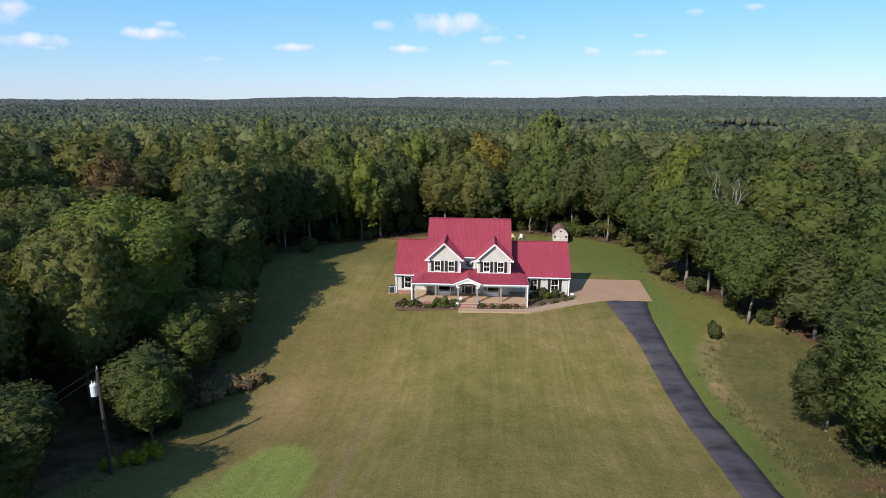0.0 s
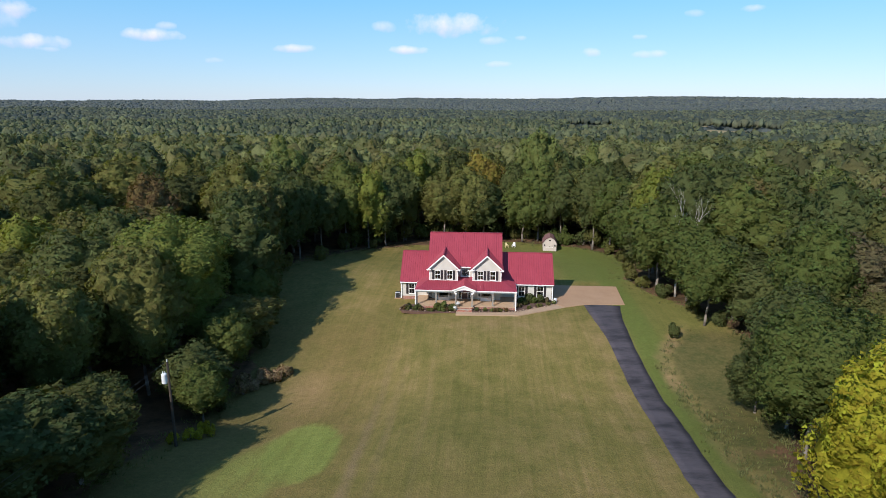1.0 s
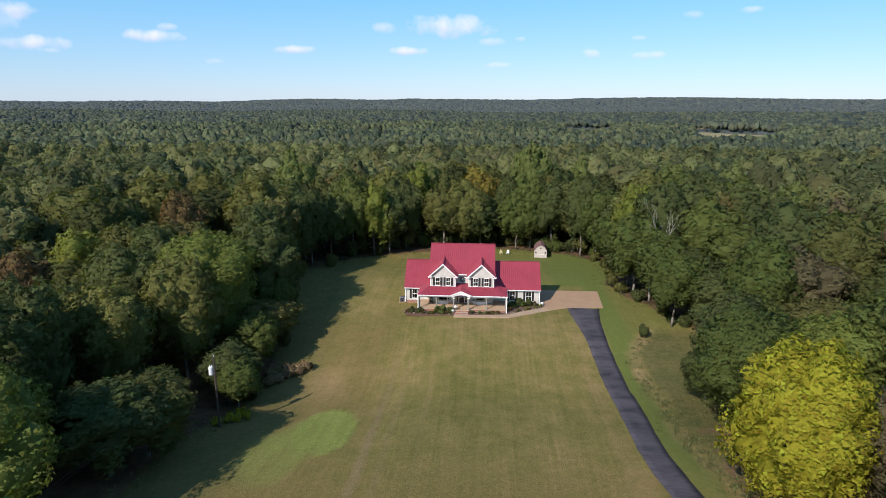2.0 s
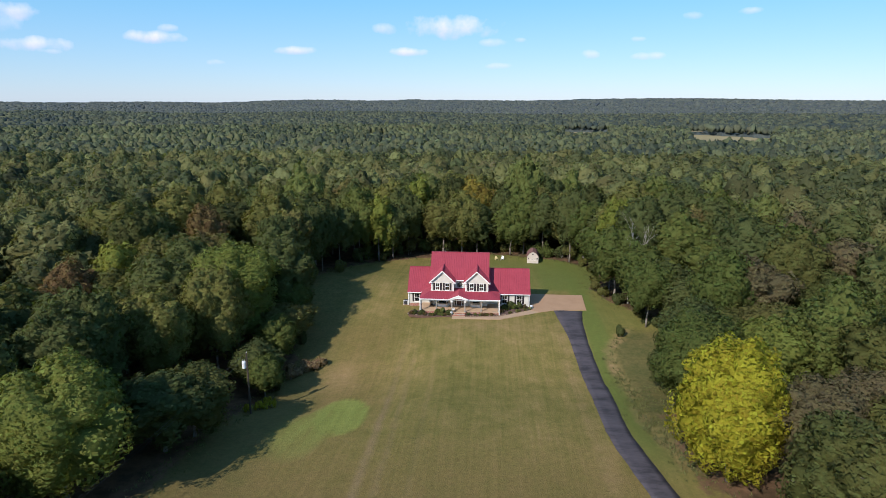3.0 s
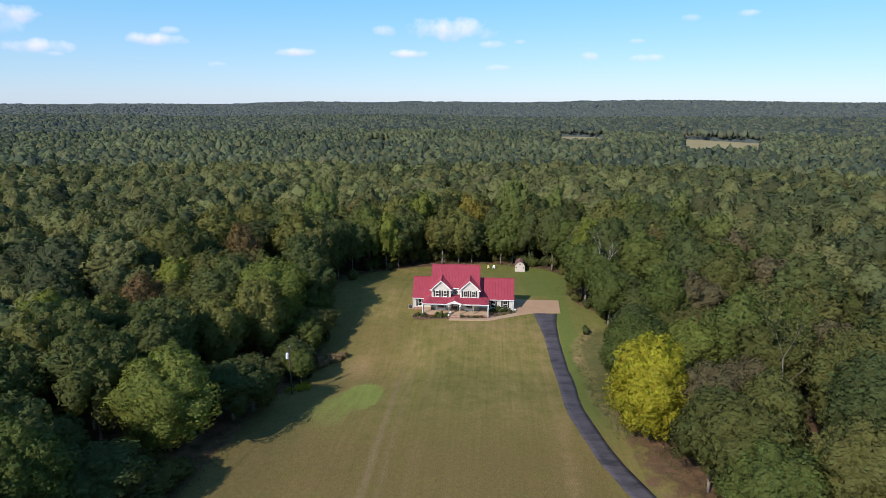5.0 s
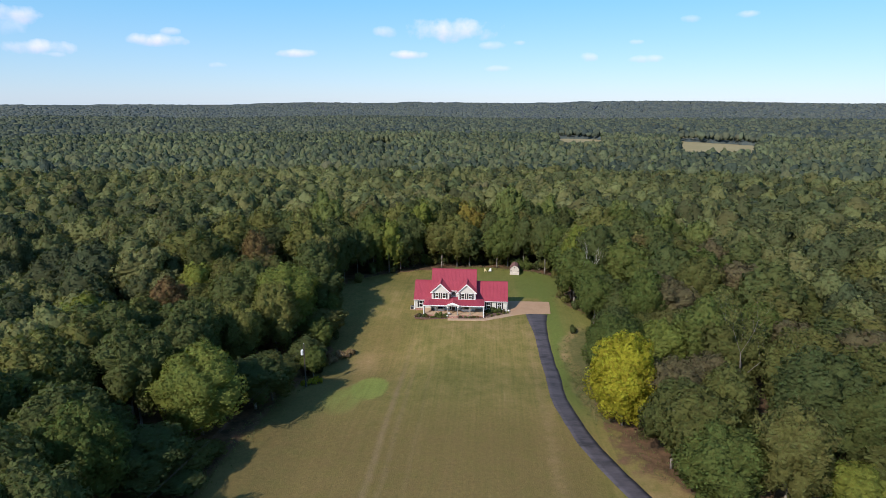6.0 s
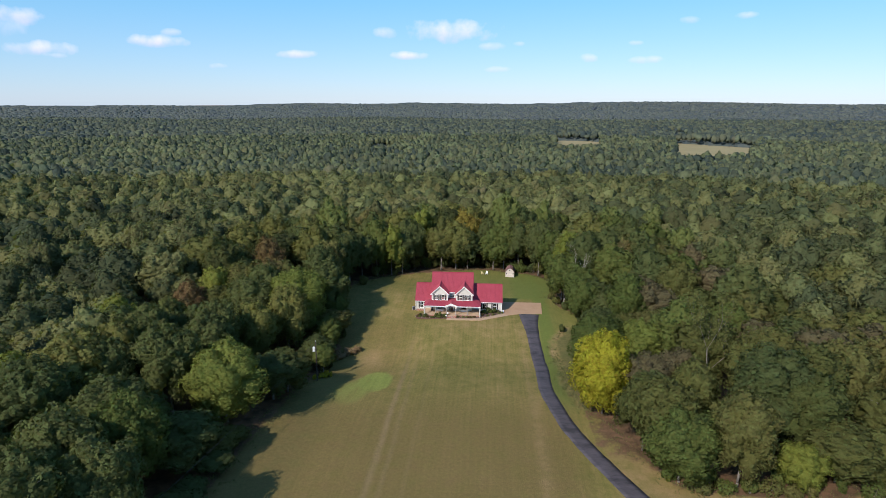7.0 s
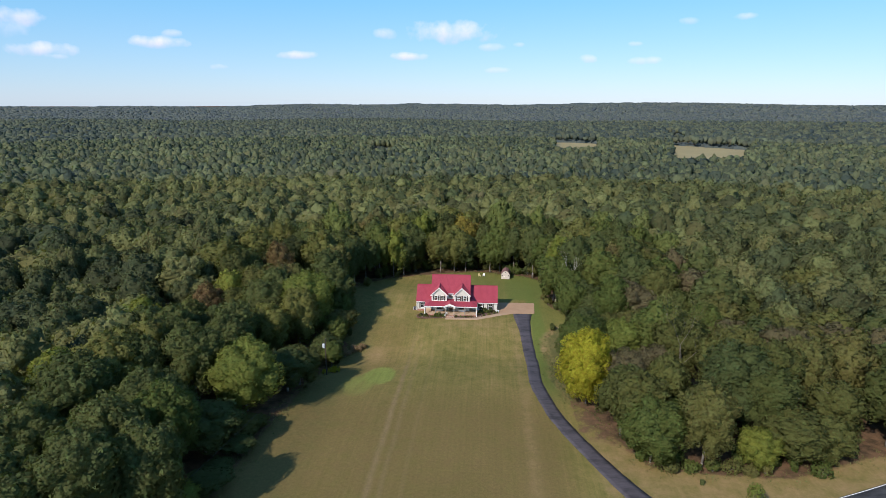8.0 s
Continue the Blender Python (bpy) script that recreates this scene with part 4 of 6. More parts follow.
# from here outwards the haze is painted into the leaf colours
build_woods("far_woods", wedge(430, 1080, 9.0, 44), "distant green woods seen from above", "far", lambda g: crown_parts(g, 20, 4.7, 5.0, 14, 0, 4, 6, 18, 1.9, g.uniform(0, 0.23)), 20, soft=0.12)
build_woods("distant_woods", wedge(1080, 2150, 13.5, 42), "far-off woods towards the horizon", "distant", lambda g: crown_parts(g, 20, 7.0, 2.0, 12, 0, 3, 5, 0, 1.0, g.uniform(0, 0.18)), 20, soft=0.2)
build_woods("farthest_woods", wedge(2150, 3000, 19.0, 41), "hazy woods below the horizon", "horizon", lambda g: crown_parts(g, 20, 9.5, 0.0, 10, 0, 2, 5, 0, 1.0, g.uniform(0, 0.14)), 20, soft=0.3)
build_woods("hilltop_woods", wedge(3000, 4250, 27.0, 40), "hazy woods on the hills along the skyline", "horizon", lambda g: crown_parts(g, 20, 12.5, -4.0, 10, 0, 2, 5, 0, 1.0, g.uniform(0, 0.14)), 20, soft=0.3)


def build_canopy():
    """The roof of the far woods: a sheet of crown-sized lumps out to the hills."""
    rng = np.random.default_rng(77)
    nr, na = 110, 300
    r = 430 * (4500 / 430) ** np.linspace(0, 1, nr)
    a = np.radians(np.linspace(-50, 50, na))
    R, A = np.meshgrid(r, a, indexing='ij')
    A = A + rng.normal(0, 0.0006, A.shape)
    R = R * (1 + rng.normal(0, 0.0016, R.shape))
    x, y = R * np.sin(A) - 8, R * np.cos(A) - 140
    z = ground_z(x, y) + 4 + 9 * smooth(4000, 4300, R) + rng.normal(0, 1.5, R.shape) + 2.5 * np.sin(x / 47) * np.sin(y / 61)
    for poly in FIELDS:
        z = np.where(inside(poly, x, y), ground_z(x, y) - 6, z)
    tone = np.clip(rng.beta(1.7, 1.9, R.shape) * 0.75 + 0.12 * np.sin(x / 160) * np.cos(y / 230) + 0.08, 0, 1)
    idx = np.arange(nr * na).reshape(nr, na)
    quads = np.stack([idx[:-1, :-1], idx[:-1, 1:], idx[1:, 1:], idx[1:, :-1]], -1).reshape(-1, 4)
    me = bpy.data.meshes.new("horizon_woods")
    me.from_pydata(np.stack([x.ravel(), y.ravel(), z.ravel()], -1).tolist(), [], quads[:, ::-1].tolist())
    t = me.attributes.new("tone", 'FLOAT', 'POINT')
    t.data.foreach_set("value", tone.ravel().astype(np.float32))
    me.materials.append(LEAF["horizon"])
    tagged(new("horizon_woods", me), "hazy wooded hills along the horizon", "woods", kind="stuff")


build_canopy()


# ---- clouds ----
def cloud_mat():
    m, n, l, b = node_mat("cloud", 1.0)
    tc = n.new("ShaderNodeTexCoord")
    sep = n.new("ShaderNodeSeparateXYZ")
    l.new(tc.outputs["Object"], sep.inputs[0])
    g = place(n)
    nz = noise_tex(n, l, g, 0.0075, 5, 0.5)
    x2 = maths(n, l, 'MULTIPLY', sep.outputs[0], sep.outputs[0])
    z2 = maths(n, l, 'MULTIPLY', sep.outputs[2], sep.outputs[2])
    d = maths(n, l, 'SUBTRACT', 1.0, maths(n, l, 'ADD', x2, z2))
    v = maths(n, l, 'ADD', maths(n, l, 'MULTIPLY', d, 0.62), maths(n, l, 'MULTIPLY_ADD', nz.outputs[0], 2.1, -1.12))
    al = ramp(n, ((0.0, (0, 0, 0)), (0.85, (0.80, 0.80, 0.80))))
    l.new(v, al.inputs[0])
    em, tr, ms = n.new("ShaderNodeEmission"), n.new("ShaderNodeBsdfTransparent"), n.new("ShaderNodeMixShader")
    # the cloud glows; its lit top and shaded base are painted in
    shade = ramp(n, ((0.25, (0.74, 0.70, 0.82)), (0.62, (0.97, 0.91, 0.93))))
    l.new(maths(n, l, 'MULTIPLY_ADD', sep.outputs[2], 0.35, 0.55), shade.inputs[0])
    l.new(shade.outputs[0], em.inputs[0])
    em.inputs[1].default_value = CLOUD_GLOW
    l.new(maths(n, l, 'MULTIPLY', al.outputs[0], n.new("ShaderNodeObjectInfo").outputs["Alpha"]), ms.inputs[0])
    l.new(tr.outputs[0], ms.inputs[1])
    l.new(em.outputs[0], ms.inputs[2])
    l.new(ms.outputs[0], n["Material Output"].inputs[0])
    return m


CLOUD_GLOW = 0.92
CLOUD = cloud_mat()


def cloud(bearing, rise, wide, tall):
    """A small fair-weather cloud far off: its bearing and height in degrees, its size in degrees."""
    far = 4700
    w, h = far * math.tan(radians(wide / 2)), far * math.tan(radians(tall / 2))
    bm = bmesh.new()
    n = 12
    grid = [[bm.verts.new((-1 + 2 * i / n, 0.25 * ((-1 + 2 * i / n) ** 2 + (-1 + 2 * j / n) ** 2) * 0.3, -1 + 2 * j / n)) for i in range(n + 1)] for j in range(n + 1)]
    for j in range(n):
        for i in range(n):
            bm.faces.new((grid[j][i], grid[j][i + 1], grid[j + 1][i + 1], grid[j + 1][i]))
    ob = part("cloud", bm, CLOUD, None)
    b, e = radians(bearing), radians(rise)
    ob.matrix_world = Matrix.Translation((far * math.sin(b) * math.cos(e), -110 + far * math.cos(b) * math.cos(e), 40 + far * math.sin(e))) @ Matrix.Rotation(-b, 4, 'Z') @ Matrix.Diagonal((w, 60, h, 1))
    ob.visible_shadow = False
    ob.color = (1, 1, 1, 1.0 if wide > 3.7 else 0.62)
    return tagged(ob, "small white fair-weather cloud low in a blue sky", "cloud", "clouds", "structure")


CLOUDS = [(-3.1, 6.27, 9.3, 2.3), (-8.9, 6.09, 2.4, 1.1), (-37.0, 6.34, 3.8, 1.6), (-37.7, 5.37, 2.4, 1.8), (-36.0, 4.06, 5.0, 1.2), (-28.2, 4.91, 5.8, 1.1), (-26.8, 5.61, 1.7, 0.7), (-16.9, 4.19, 4.5, 0.8), (-7.0, 4.19, 4.2, 0.8), (0.5, 4.96, 3.1, 0.8), (8.9, 3.96, 1.7, 0.8), (12.8, 5.12, 1.6, 0.5), (16.9, 6.84, 1.9, 0.7), (21.2, 6.97, 2.0, 0.6), (1.2, 3.01, 3.0, 0.6), (13.8, 3.75, 3.2, 0.7), (-23.1, 3.05, 1.8, 0.6), (2.9, 5.18, 1.4, 0.5), (-35.2, 3.53, 1.8, 0.5)]
for bearing, rise, wide, tall in CLOUDS:
    cloud(bearing, rise, wide, tall)


# ---- house ----
def wall_with_openings(x0, x1, z0, z1, y, thick, openings):
    """An upright wall facing the lawn, with holes (x0, x1, z0, z1) through it."""
    xs = sorted({x0, x1, *[v for o in openings for v in o[:2]]})
    zs = sorted({z0, z1, *[v for o in openings for v in o[2:]]})
    bm = bmesh.new()
    for a, b in zip(xs, xs[1:]):
        run = None
        for c, d in zip(zs, zs[1:]):
            hole = any(o[0] <= (a + b) / 2 <= o[1] and o[2] <= (c + d) / 2 <= o[3] for o in openings)
            if hole:
                if run:
                    box(bm, (a, y, run[0]), (b, y + thick, run[1]))
                run = None
            else:
                run = (run[0], d) if run else (c, d)
        if run:
            box(bm, (a, y, run[0]), (b, y + thick, run[1]))
    bmesh.ops.remove_doubles(bm, verts=bm.verts[:], dist=0.0005)
    return bm


def roof_slope(pts, up, spacing=0.36, thick=0.12):
    """A metal-clad roof plane: the slab, and the standing ribs that run up the slope, each a mesh of its own."""
    bm, ribs = bmesh.new(), []
    slab(bm, pts, (0, 0, -thick))
    bmesh.ops.recalc_face_normals(bm, faces=bm.faces[:])
    p = [Vector(q) for q in pts]
    up = Vector(up).normalized()
    n = (p[1] - p[0]).cross(p[2] - p[0]).normalized()
    if n.z < 0:
        n = -n
    side = up.cross(n).normalized()
    o = p[0]
    flat = [((q - o).dot(side), (q - o).dot(up)) for q in p]
    lo, hi = min(f[0] for f in flat), max(f[0] for f in flat)
    s = lo + 0.02
    while s < hi:
        cuts = []
        for (a0, b0), (a1, b1) in zip(flat, flat[1:] + flat[:1]):
            if (a0 <= s < a1) or (a1 <= s < a0):
                cuts.append(b0 + (b1 - b0) * (s - a0) / (a1 - a0))
        if len(cuts) >= 2 and max(cuts) - min(cuts) > 0.15:
            a, b = o + side * s + up * min(cuts), o + side * s + up * max(cuts)
            w, h = side * 0.024, n * 0.034
            rb = bmesh.new()
            v = [rb.verts.new(q) for q in (a - w * 1.5, a + w * 1.5, b + w * 1.5, b - w * 1.5, a - w * 0.6 + h, a + w * 0.6 + h, b + w * 0.6 + h, b - w * 0.6 + h)]
            for f in ((4, 5, 6, 7), (0, 1, 5, 4), (1, 2, 6, 5), (2, 3, 7, 6), (3, 0, 4, 7)):
                rb.faces.new([v[i] for i in f])
            ribs.append(rb)
        s += spacing
    return bm, ribs


def clad(name, parent, pts, up, label="red ribbed metal roof slope", thick=0.12):
    bm, ribs = roof_slope(pts, up, thick=thick)
    ob = part(name, bm, ROOF, parent, label)
    for rb in ribs:
        part("rib", rb, ROOF, ob)
    return ob


def sash_window(parent, x0, x1, z0, z1, y, shutters=True, rails=1, bars=1):
    """A white framed window set in its opening: frame, sash bars, panes, sill, shutters."""
    t = 0.09
    w = part("window", boxes(((x0 - t, y - 0.05, z1), (x1 + t, y + 0.10, z1 + t)), ((x0 - t, y - 0.05, z0 - t), (x1 + t, y + 0.10, z0)), ((x0 - t, y - 0.05, z0), (x0, y + 0.10, z1)), ((x1, y - 0.05, z0), (x1 + t, y + 0.10, z1))), WHITE, parent, "white framed sash window")
    part("sill", bevelled((x0 - t - 0.04, y - 0.11, z0 - t - 0.05), (x1 + t + 0.04, y - 0.051, z0 - t + 0.02), 0.008), WHITE, w)
    for k in range(rails):
        zc = z0 + (z1 - z0) * (k + 1) / (rails + 1)
        part("sash_rail", boxes(((x0, y - 0.015, zc - 0.035), (x1, y + 0.05, zc + 0.035))), WHITE, w)
    for k in range(bars):
        xc = x0 + (x1 - x0) * (k + 1) / (bars + 1)
        for j in range(rails + 1):
            za, zb = z0 + (z1 - z0) * j / (rails + 1) + 0.036, z0 + (z1 - z0) * (j + 1) / (rails + 1) - 0.036
            part("glazing_bar", boxes(((xc - 0.013, y + 0.0, za), (xc + 0.013, y + 0.03, zb))), WHITE, w)
    for j in range(rails + 1):
        za, zb = z0 + (z1 - z0) * j / (rails + 1), z0 + (z1 - z0) * (j + 1) / (rails + 1)
        p = part("pane", boxes(((x0, y + 0.052, za + 0.002), (x1, y + 0.06, zb - 0.002))), GLASS, w)
        p.visible_shadow = False
    if shutters:
        for a, b in ((x0 - t - 0.40, x0 - t - 0.015), (x1 + t + 0.015, x1 + t + 0.40)):
            bm = bevelled((a, y - 0.055, z0 - 0.08), (b, y - 0.004, z1 + 0.08), 0.008)
            for k in range(16):
                zc = z0 + (z1 - z0) * (k + 0.5) / 16
                box(bm, (a + 0.05, y - 0.066, zc - 0.02), (b - 0.05, y - 0.0555, zc + 0.02))
            part("shutter", bm, SHUTTER, parent, "dark louvred shutter")
    return w


def gable_wall(x, y0, y1, z0, z_eave, y_ridge, z_ridge, thick):
    bm = slab(bmesh.new(), [(x, y0, z0), (x, y1, z0), (x, y1, z_eave), (x, y_ridge, z_ridge), (x, y0, z_eave)], (thick, 0, 0))
    bmesh.ops.recalc_face_normals(bm, faces=bm.faces[:])
    return bm


def board(a, b, width, depth):
    """A trim board whose top edge runs from a to b, hanging down by width, depth along y."""
    a, b = Vector(a), Vector(b)
    bm = slab(bmesh.new(), [a, b, b - Vector((0, 0, width)), a - Vector((0, 0, width))], (0, depth, 0))
    bmesh.ops.recalc_face_normals(bm, faces=bm.faces[:])
    return bm


def build_house():
    h = thing("house", (0, 0, 0), "two-storey beige house with red metal roof and front porch", "house")
    # walls: wings, main block, gabled bays
    win_r = [(1.03, 1.93, 0.66, 2.30), (3.93, 4.85, 0.66, 2.30)]
    win_l = [(-16.55, -15.72, 0.70, 2.32)]
    part("wall", wall_with_openings(-1.95, 6.2, 0.0, 2.72, 4.75, 0.18, win_r), SIDING, h, "beige lap siding")
    part("wall", wall_with_openings(-17.7, -13.2, 0.0, 2.72, 4.75, 0.18, win_l), SIDING, h, "beige lap siding")
    front = [(-8.02, -7.08, 0.46, 2.50), (-8.45, -8.12, 0.60, 2.42), (-6.98, -6.65, 0.60, 2.42), (-11.85, -9.75, 0.85, 2.35), (-5.25, -3.15, 0.85, 2.35)]
    part("wall", wall_with_openings(-13.2, -1.95, 0.0, 3.60, 3.25, 0.18, front), SIDING, h, "beige lap siding")
    for side_x in (-13.2, -2.10):
        part("wall", boxes(((side_x, 3.43, 0.0), (side_x + 0.15, 4.75, 3.60))), SIDING, h)
    part("gable_wall", gable_wall(-17.7, 4.93, 13.47, 0.0, 2.72, 9.2, 6.45, 0.18), SIDING, h, "beige lap siding gable")
    part("gable_wall", gable_wall(6.02, 4.93, 13.47, 0.0, 2.72, 9.2, 6.45, 0.18), SIDING, h, "beige lap siding gable")
    for x in (-13.2, -2.13):
        part("gable_wall", gable_wall(x, 5.08, 14.12, 2.7, 5.25, 9.6, 9.55, 0.18), SIDING, h, "beige lap siding gable")
    part("wall", boxes(((-17.7, 13.47, 0.0), (6.2, 13.65, 2.72)), ((-13.2, 14.12, 0.0), (-1.95, 14.3, 5.25))), SIDING, h)
    part("wall", wall_with_openings(-8.64, -6.34, 3.60, 5.28, 4.90, 0.18, [(-8.13, -6.87, 3.80, 4.88)]), SIDING, h, "beige lap siding")
    for lo, hi in (((-17.74, 4.71, -0.6), (-13.2, 4.749, 0.30)), ((-17.74, 4.75, -0.6), (-17.70, 13.6, 0.30)), ((0.15, 4.71, -0.6), (6.24, 4.749, 0.12)),):
        part("foundation", boxes((lo, hi)), BRICK, h, "red brick foundation course")
    # gabled bays over the porch
    for cx, wx in ((-10.87, ((-12.17, -11.45), (-10.28, -9.56))), (-4.11, ((-5.48, -4.74), (-3.58, -2.84)))):
        x0, x1 = cx - 2.22, cx + 2.22
        holes = [(a, b, 3.86, 5.20) for a, b in wx]
        bm = wall_with_openings(x0, x1, 3.45, 5.45, 2.60, 0.18, holes)
        slab(bm, [(x0, 2.60, 5.45), (x1, 2.60, 5.45), (cx, 2.60, 5.45 + 2.22 * 0.92)], (0, 0.18, 0))
        bmesh.ops.recalc_face_normals(bm, faces=bm.faces[:])
        part("bay_wall", bm, SIDING, h, "beige siding gable bay")
        for x in (x0, x1 - 0.15):
            part("bay_side", boxes(((x, 2.78, 3.45), (x + 0.15, 5.3, 5.45))), SIDING, h)
        for x in (x0 - 0.03, x1 - 0.09):
            part("corner_trim", boxes(((x, 2.57, 3.62), (x + 0.12, 2.598, 5.40))), WHITE, h)
        part("base_trim", boxes(((x0, 2.56, 3.56), (x1, 2.598, 3.69))), WHITE, h)
        for a, b in wx:
            sash_window(h, a, b, 3.86, 5.20, 2.60)
        rise, half, zt = 0.92, 2.56, 7.86
        ze = zt - half * rise
        yb = 9.6 - (9.86 - ze) / 0.9
        for s in (-1, 1):
            pts = [(cx + s * half, 2.22, ze), (cx, 2.22, zt), (cx, 7.42, zt), (cx + s * half, yb + 0.05, ze)]
            clad("bay_roof", h, pts, (-s, 0, rise), "red ribbed metal roof slope")
            part("rake_board", board((cx + s * half, 2.16, ze - 0.01), (cx, 2.16, zt - 0.01), 0.26, 0.055), WHITE, h)
            bx = cx + s * (half - 0.22)
            bm = slab(bmesh.new(), [(bx - 0.36, 2.17, ze + 0.02), (bx + 0.24, 2.17, ze + 0.02), (bx - s * 0.1, 2.17, ze + 0.30)], (0, 0.42, 0))
            bmesh.ops.recalc_face_normals(bm, faces=bm.faces[:])
            part("eave_return", bm, ROOF, h)
            part("eave_return_trim", boxes(((min(bx - 0.4 * s, bx + 0.3 * s), 2.15, ze - 0.16), (max(bx - 0.4 * s, bx + 0.3 * s), 2.60, ze + 0.015))), WHITE, h)
        part("ridge_cap", boxes(((cx - 0.09, 2.2, zt + 0.005), (cx + 0.09, 7.5, zt + 0.05))), ROOF, h)
    # window between the bays, with a wreath-like ironwork grille
    w = sash_window(h, -8.13, -6.87, 3.80, 4.88, 4.90, False, 0, 0)
    bm = bmesh.new()
    for k in range(14):
        a = k * 2 * math.pi / 14
        b = a + 2 * math.pi / 14
        for r in (0.20, 0.44):
            tube(bm, (-7.5 + r * math.cos(a), 4.86, 4.34 + r * math.sin(a)), (-7.5 + r * math.cos(b), 4.86, 4.34 + r * math.sin(b)), 0.055, 0.055, 5)
    for k in range(6):
        a = k * math.pi / 3 + 0.4
        tube(bm, (-7.5 + 0.2 * math.cos(a), 4.86, 4.34 + 0.2 * math.sin(a)), (-7.5 + 0.66 * math.cos(a), 4.86, 4.34 + 0.5 * math.sin(a)), 0.05, 0.04, 5)
    part("grille", bm, SHUTTER, w, "round dark ornamental grille")
    # white panel added behind the glass to set off the dark grille
    part("white_panel", boxes(((-8.13, 5.0, 3.80), (-6.87, 5.02, 4.88))), WHITE, h)
    # main roof and wing roofs
    for x0, x1, ye, ze, yr, zr in ((-13.48, -1.72, 4.60, 5.36, 9.6, 9.86),):
        clad("roof", h, [(x0, ye, ze), (x1, ye, ze), (x1, yr, zr), (x0, yr, zr)], (0, yr - ye, zr - ze), "red ribbed metal roof slope")
        clad("roof", h, [(x1, 2 * yr - ye, ze), (x0, 2 * yr - ye, ze), (x0, yr, zr), (x1, yr, zr)], (0, ye - yr, zr - ze), "red ribbed metal roof slope")
        part("ridge_cap", boxes(((x0 - 0.02, yr - 0.12, zr - 0.03), (x1 + 0.02, yr + 0.12, zr + 0.05))), ROOF, h)
        for x in (x0 - 0.05, x1 + 0.001):
            bm = slab(bmesh.new(), [(x, ye, ze - 0.02), (x, yr, zr - 0.02), (x, 2 * yr - ye, ze - 0.02), (x, 2 * yr - ye, ze - 0.2), (x, yr, zr - 0.2), (x, ye, ze - 0.2)], (0.05, 0, 0))
            bmesh.ops.recalc_face_normals(bm, faces=bm.faces[:])
            part("rake_board", bm, ROOF, h)
    part("fascia", boxes(((-8.42, 4.50, 5.18), (-6.55, 4.598, 5.36))), WHITE, h)
    part("gutter", bevelled((-8.40, 4.39, 5.22), (-6.57, 4.499, 5.37), 0.015), WHITE, h)
    for x0, x1 in ((-17.99, -13.2), (-1.95, 6.51)):
        ye, ze, yr, zr = 4.40, 2.71, 9.2, 6.74
        clad("wing_roof", h, [(x0, ye, ze), (x1, ye, ze), (x1, yr, zr), (x0, yr, zr)], (0, yr - ye, zr - ze), "red ribbed metal roof slope")
        clad("wing_roof", h, [(x1, 2 * yr - ye, ze), (x0, 2 * yr - ye, ze), (x0, yr, zr), (x1, yr, zr)], (0, ye - yr, zr - ze), "red ribbed metal roof slope")
        part("ridge_cap", boxes(((x0, yr - 0.12, zr - 0.03), (x1, yr + 0.12, zr + 0.05))), ROOF, h)
        x = x0 - 0.05 if x0 < -10 else x1 + 0.001
        bm = slab(bmesh.new(), [(x, ye, ze - 0.02), (x, yr, zr - 0.02), (x, 2 * yr - ye, ze - 0.02), (x, 2 * yr - ye, ze - 0.18), (x, yr, zr - 0.18), (x, ye, ze - 0.18)], (0.05, 0, 0))
        bmesh.ops.recalc_face_normals(bm, faces=bm.faces[:])
        part("rake_board", bm, ROOF, h)
    for x0, x1 in ((-17.98, -15.14), (0.50, 6.50)):
        part("fascia", boxes(((x0, 4.38, 2.53), (x1, 4.45, 2.70))), WHITE, h)
        part("gutter", bevelled((x0, 4.26, 2.58), (x1, 4.379, 2.71), 0.015), WHITE, h)
        part("soffit", boxes(((x0, 4.451, 2.52), (x1, 4.75, 2.55))), WHITE, h)
    # porch roof: front slope, two hip ends, level piece between the bays
    clad("porch_roof", h, [(-15.1, -0.32, 2.93), (0.46, -0.32, 2.93), (-1.6, 2.62, 3.66), (-13.25, 2.62, 3.66)], (0, 2.94, 0.73), "red ribbed metal porch roof")
    clad("porch_roof", h, [(-15.1, 5.3, 2.93), (-15.1, -0.32, 2.93), (-13.25, 2.62, 3.66), (-13.25, 5.3, 3.66)], (1.85, 0, 0.73), "red ribbed metal porch roof")
    clad("porch_roof", h, [(0.46, -0.32, 2.93), (0.46, 5.3, 2.93), (-1.6, 5.3, 3.66), (-1.6, 2.62, 3.66)], (-2.06, 0, 0.73), "red ribbed metal porch roof")
    part("porch_roof", boxes(((-13.25, 2.62, 3.50), (-1.6, 4.92, 3.66))), ROOF, h)
    for a, b, z in ((-15.1, -9.36, 2.92), (-5.74, 0.46, 2.92)):
        part("porch_fascia", boxes(((a, -0.37, z - 0.22), (b, -0.30, z))), WHITE, h)
        part("gutter", bevelled((a, -0.47, z - 0.12), (b, -0.371, z + 0.01), 0.015), WHITE, h)
    for x in (-15.13, 0.43):
        part("porch_fascia", boxes(((x, -0.295, 2.70), (x + 0.06, 4.38, 2.92))), WHITE, h)
    part("porch_ceiling", boxes(((-15.0, -0.28, 2.66), (0.40, 3.25, 2.70))), WHITE, h)
    part("porch_beam", boxes(((-15.0, -0.08, 2.48), (-9.0, 0.12, 2.66))), WHITE, h)
    part("porch_beam", boxes(((-6.1, -0.08, 2.48), (0.38, 0.12, 2.66))), WHITE, h)
    # small gable with an arch over the steps
    zt, half, rise, cx = 3.87, 1.80, 0.415, -7.55
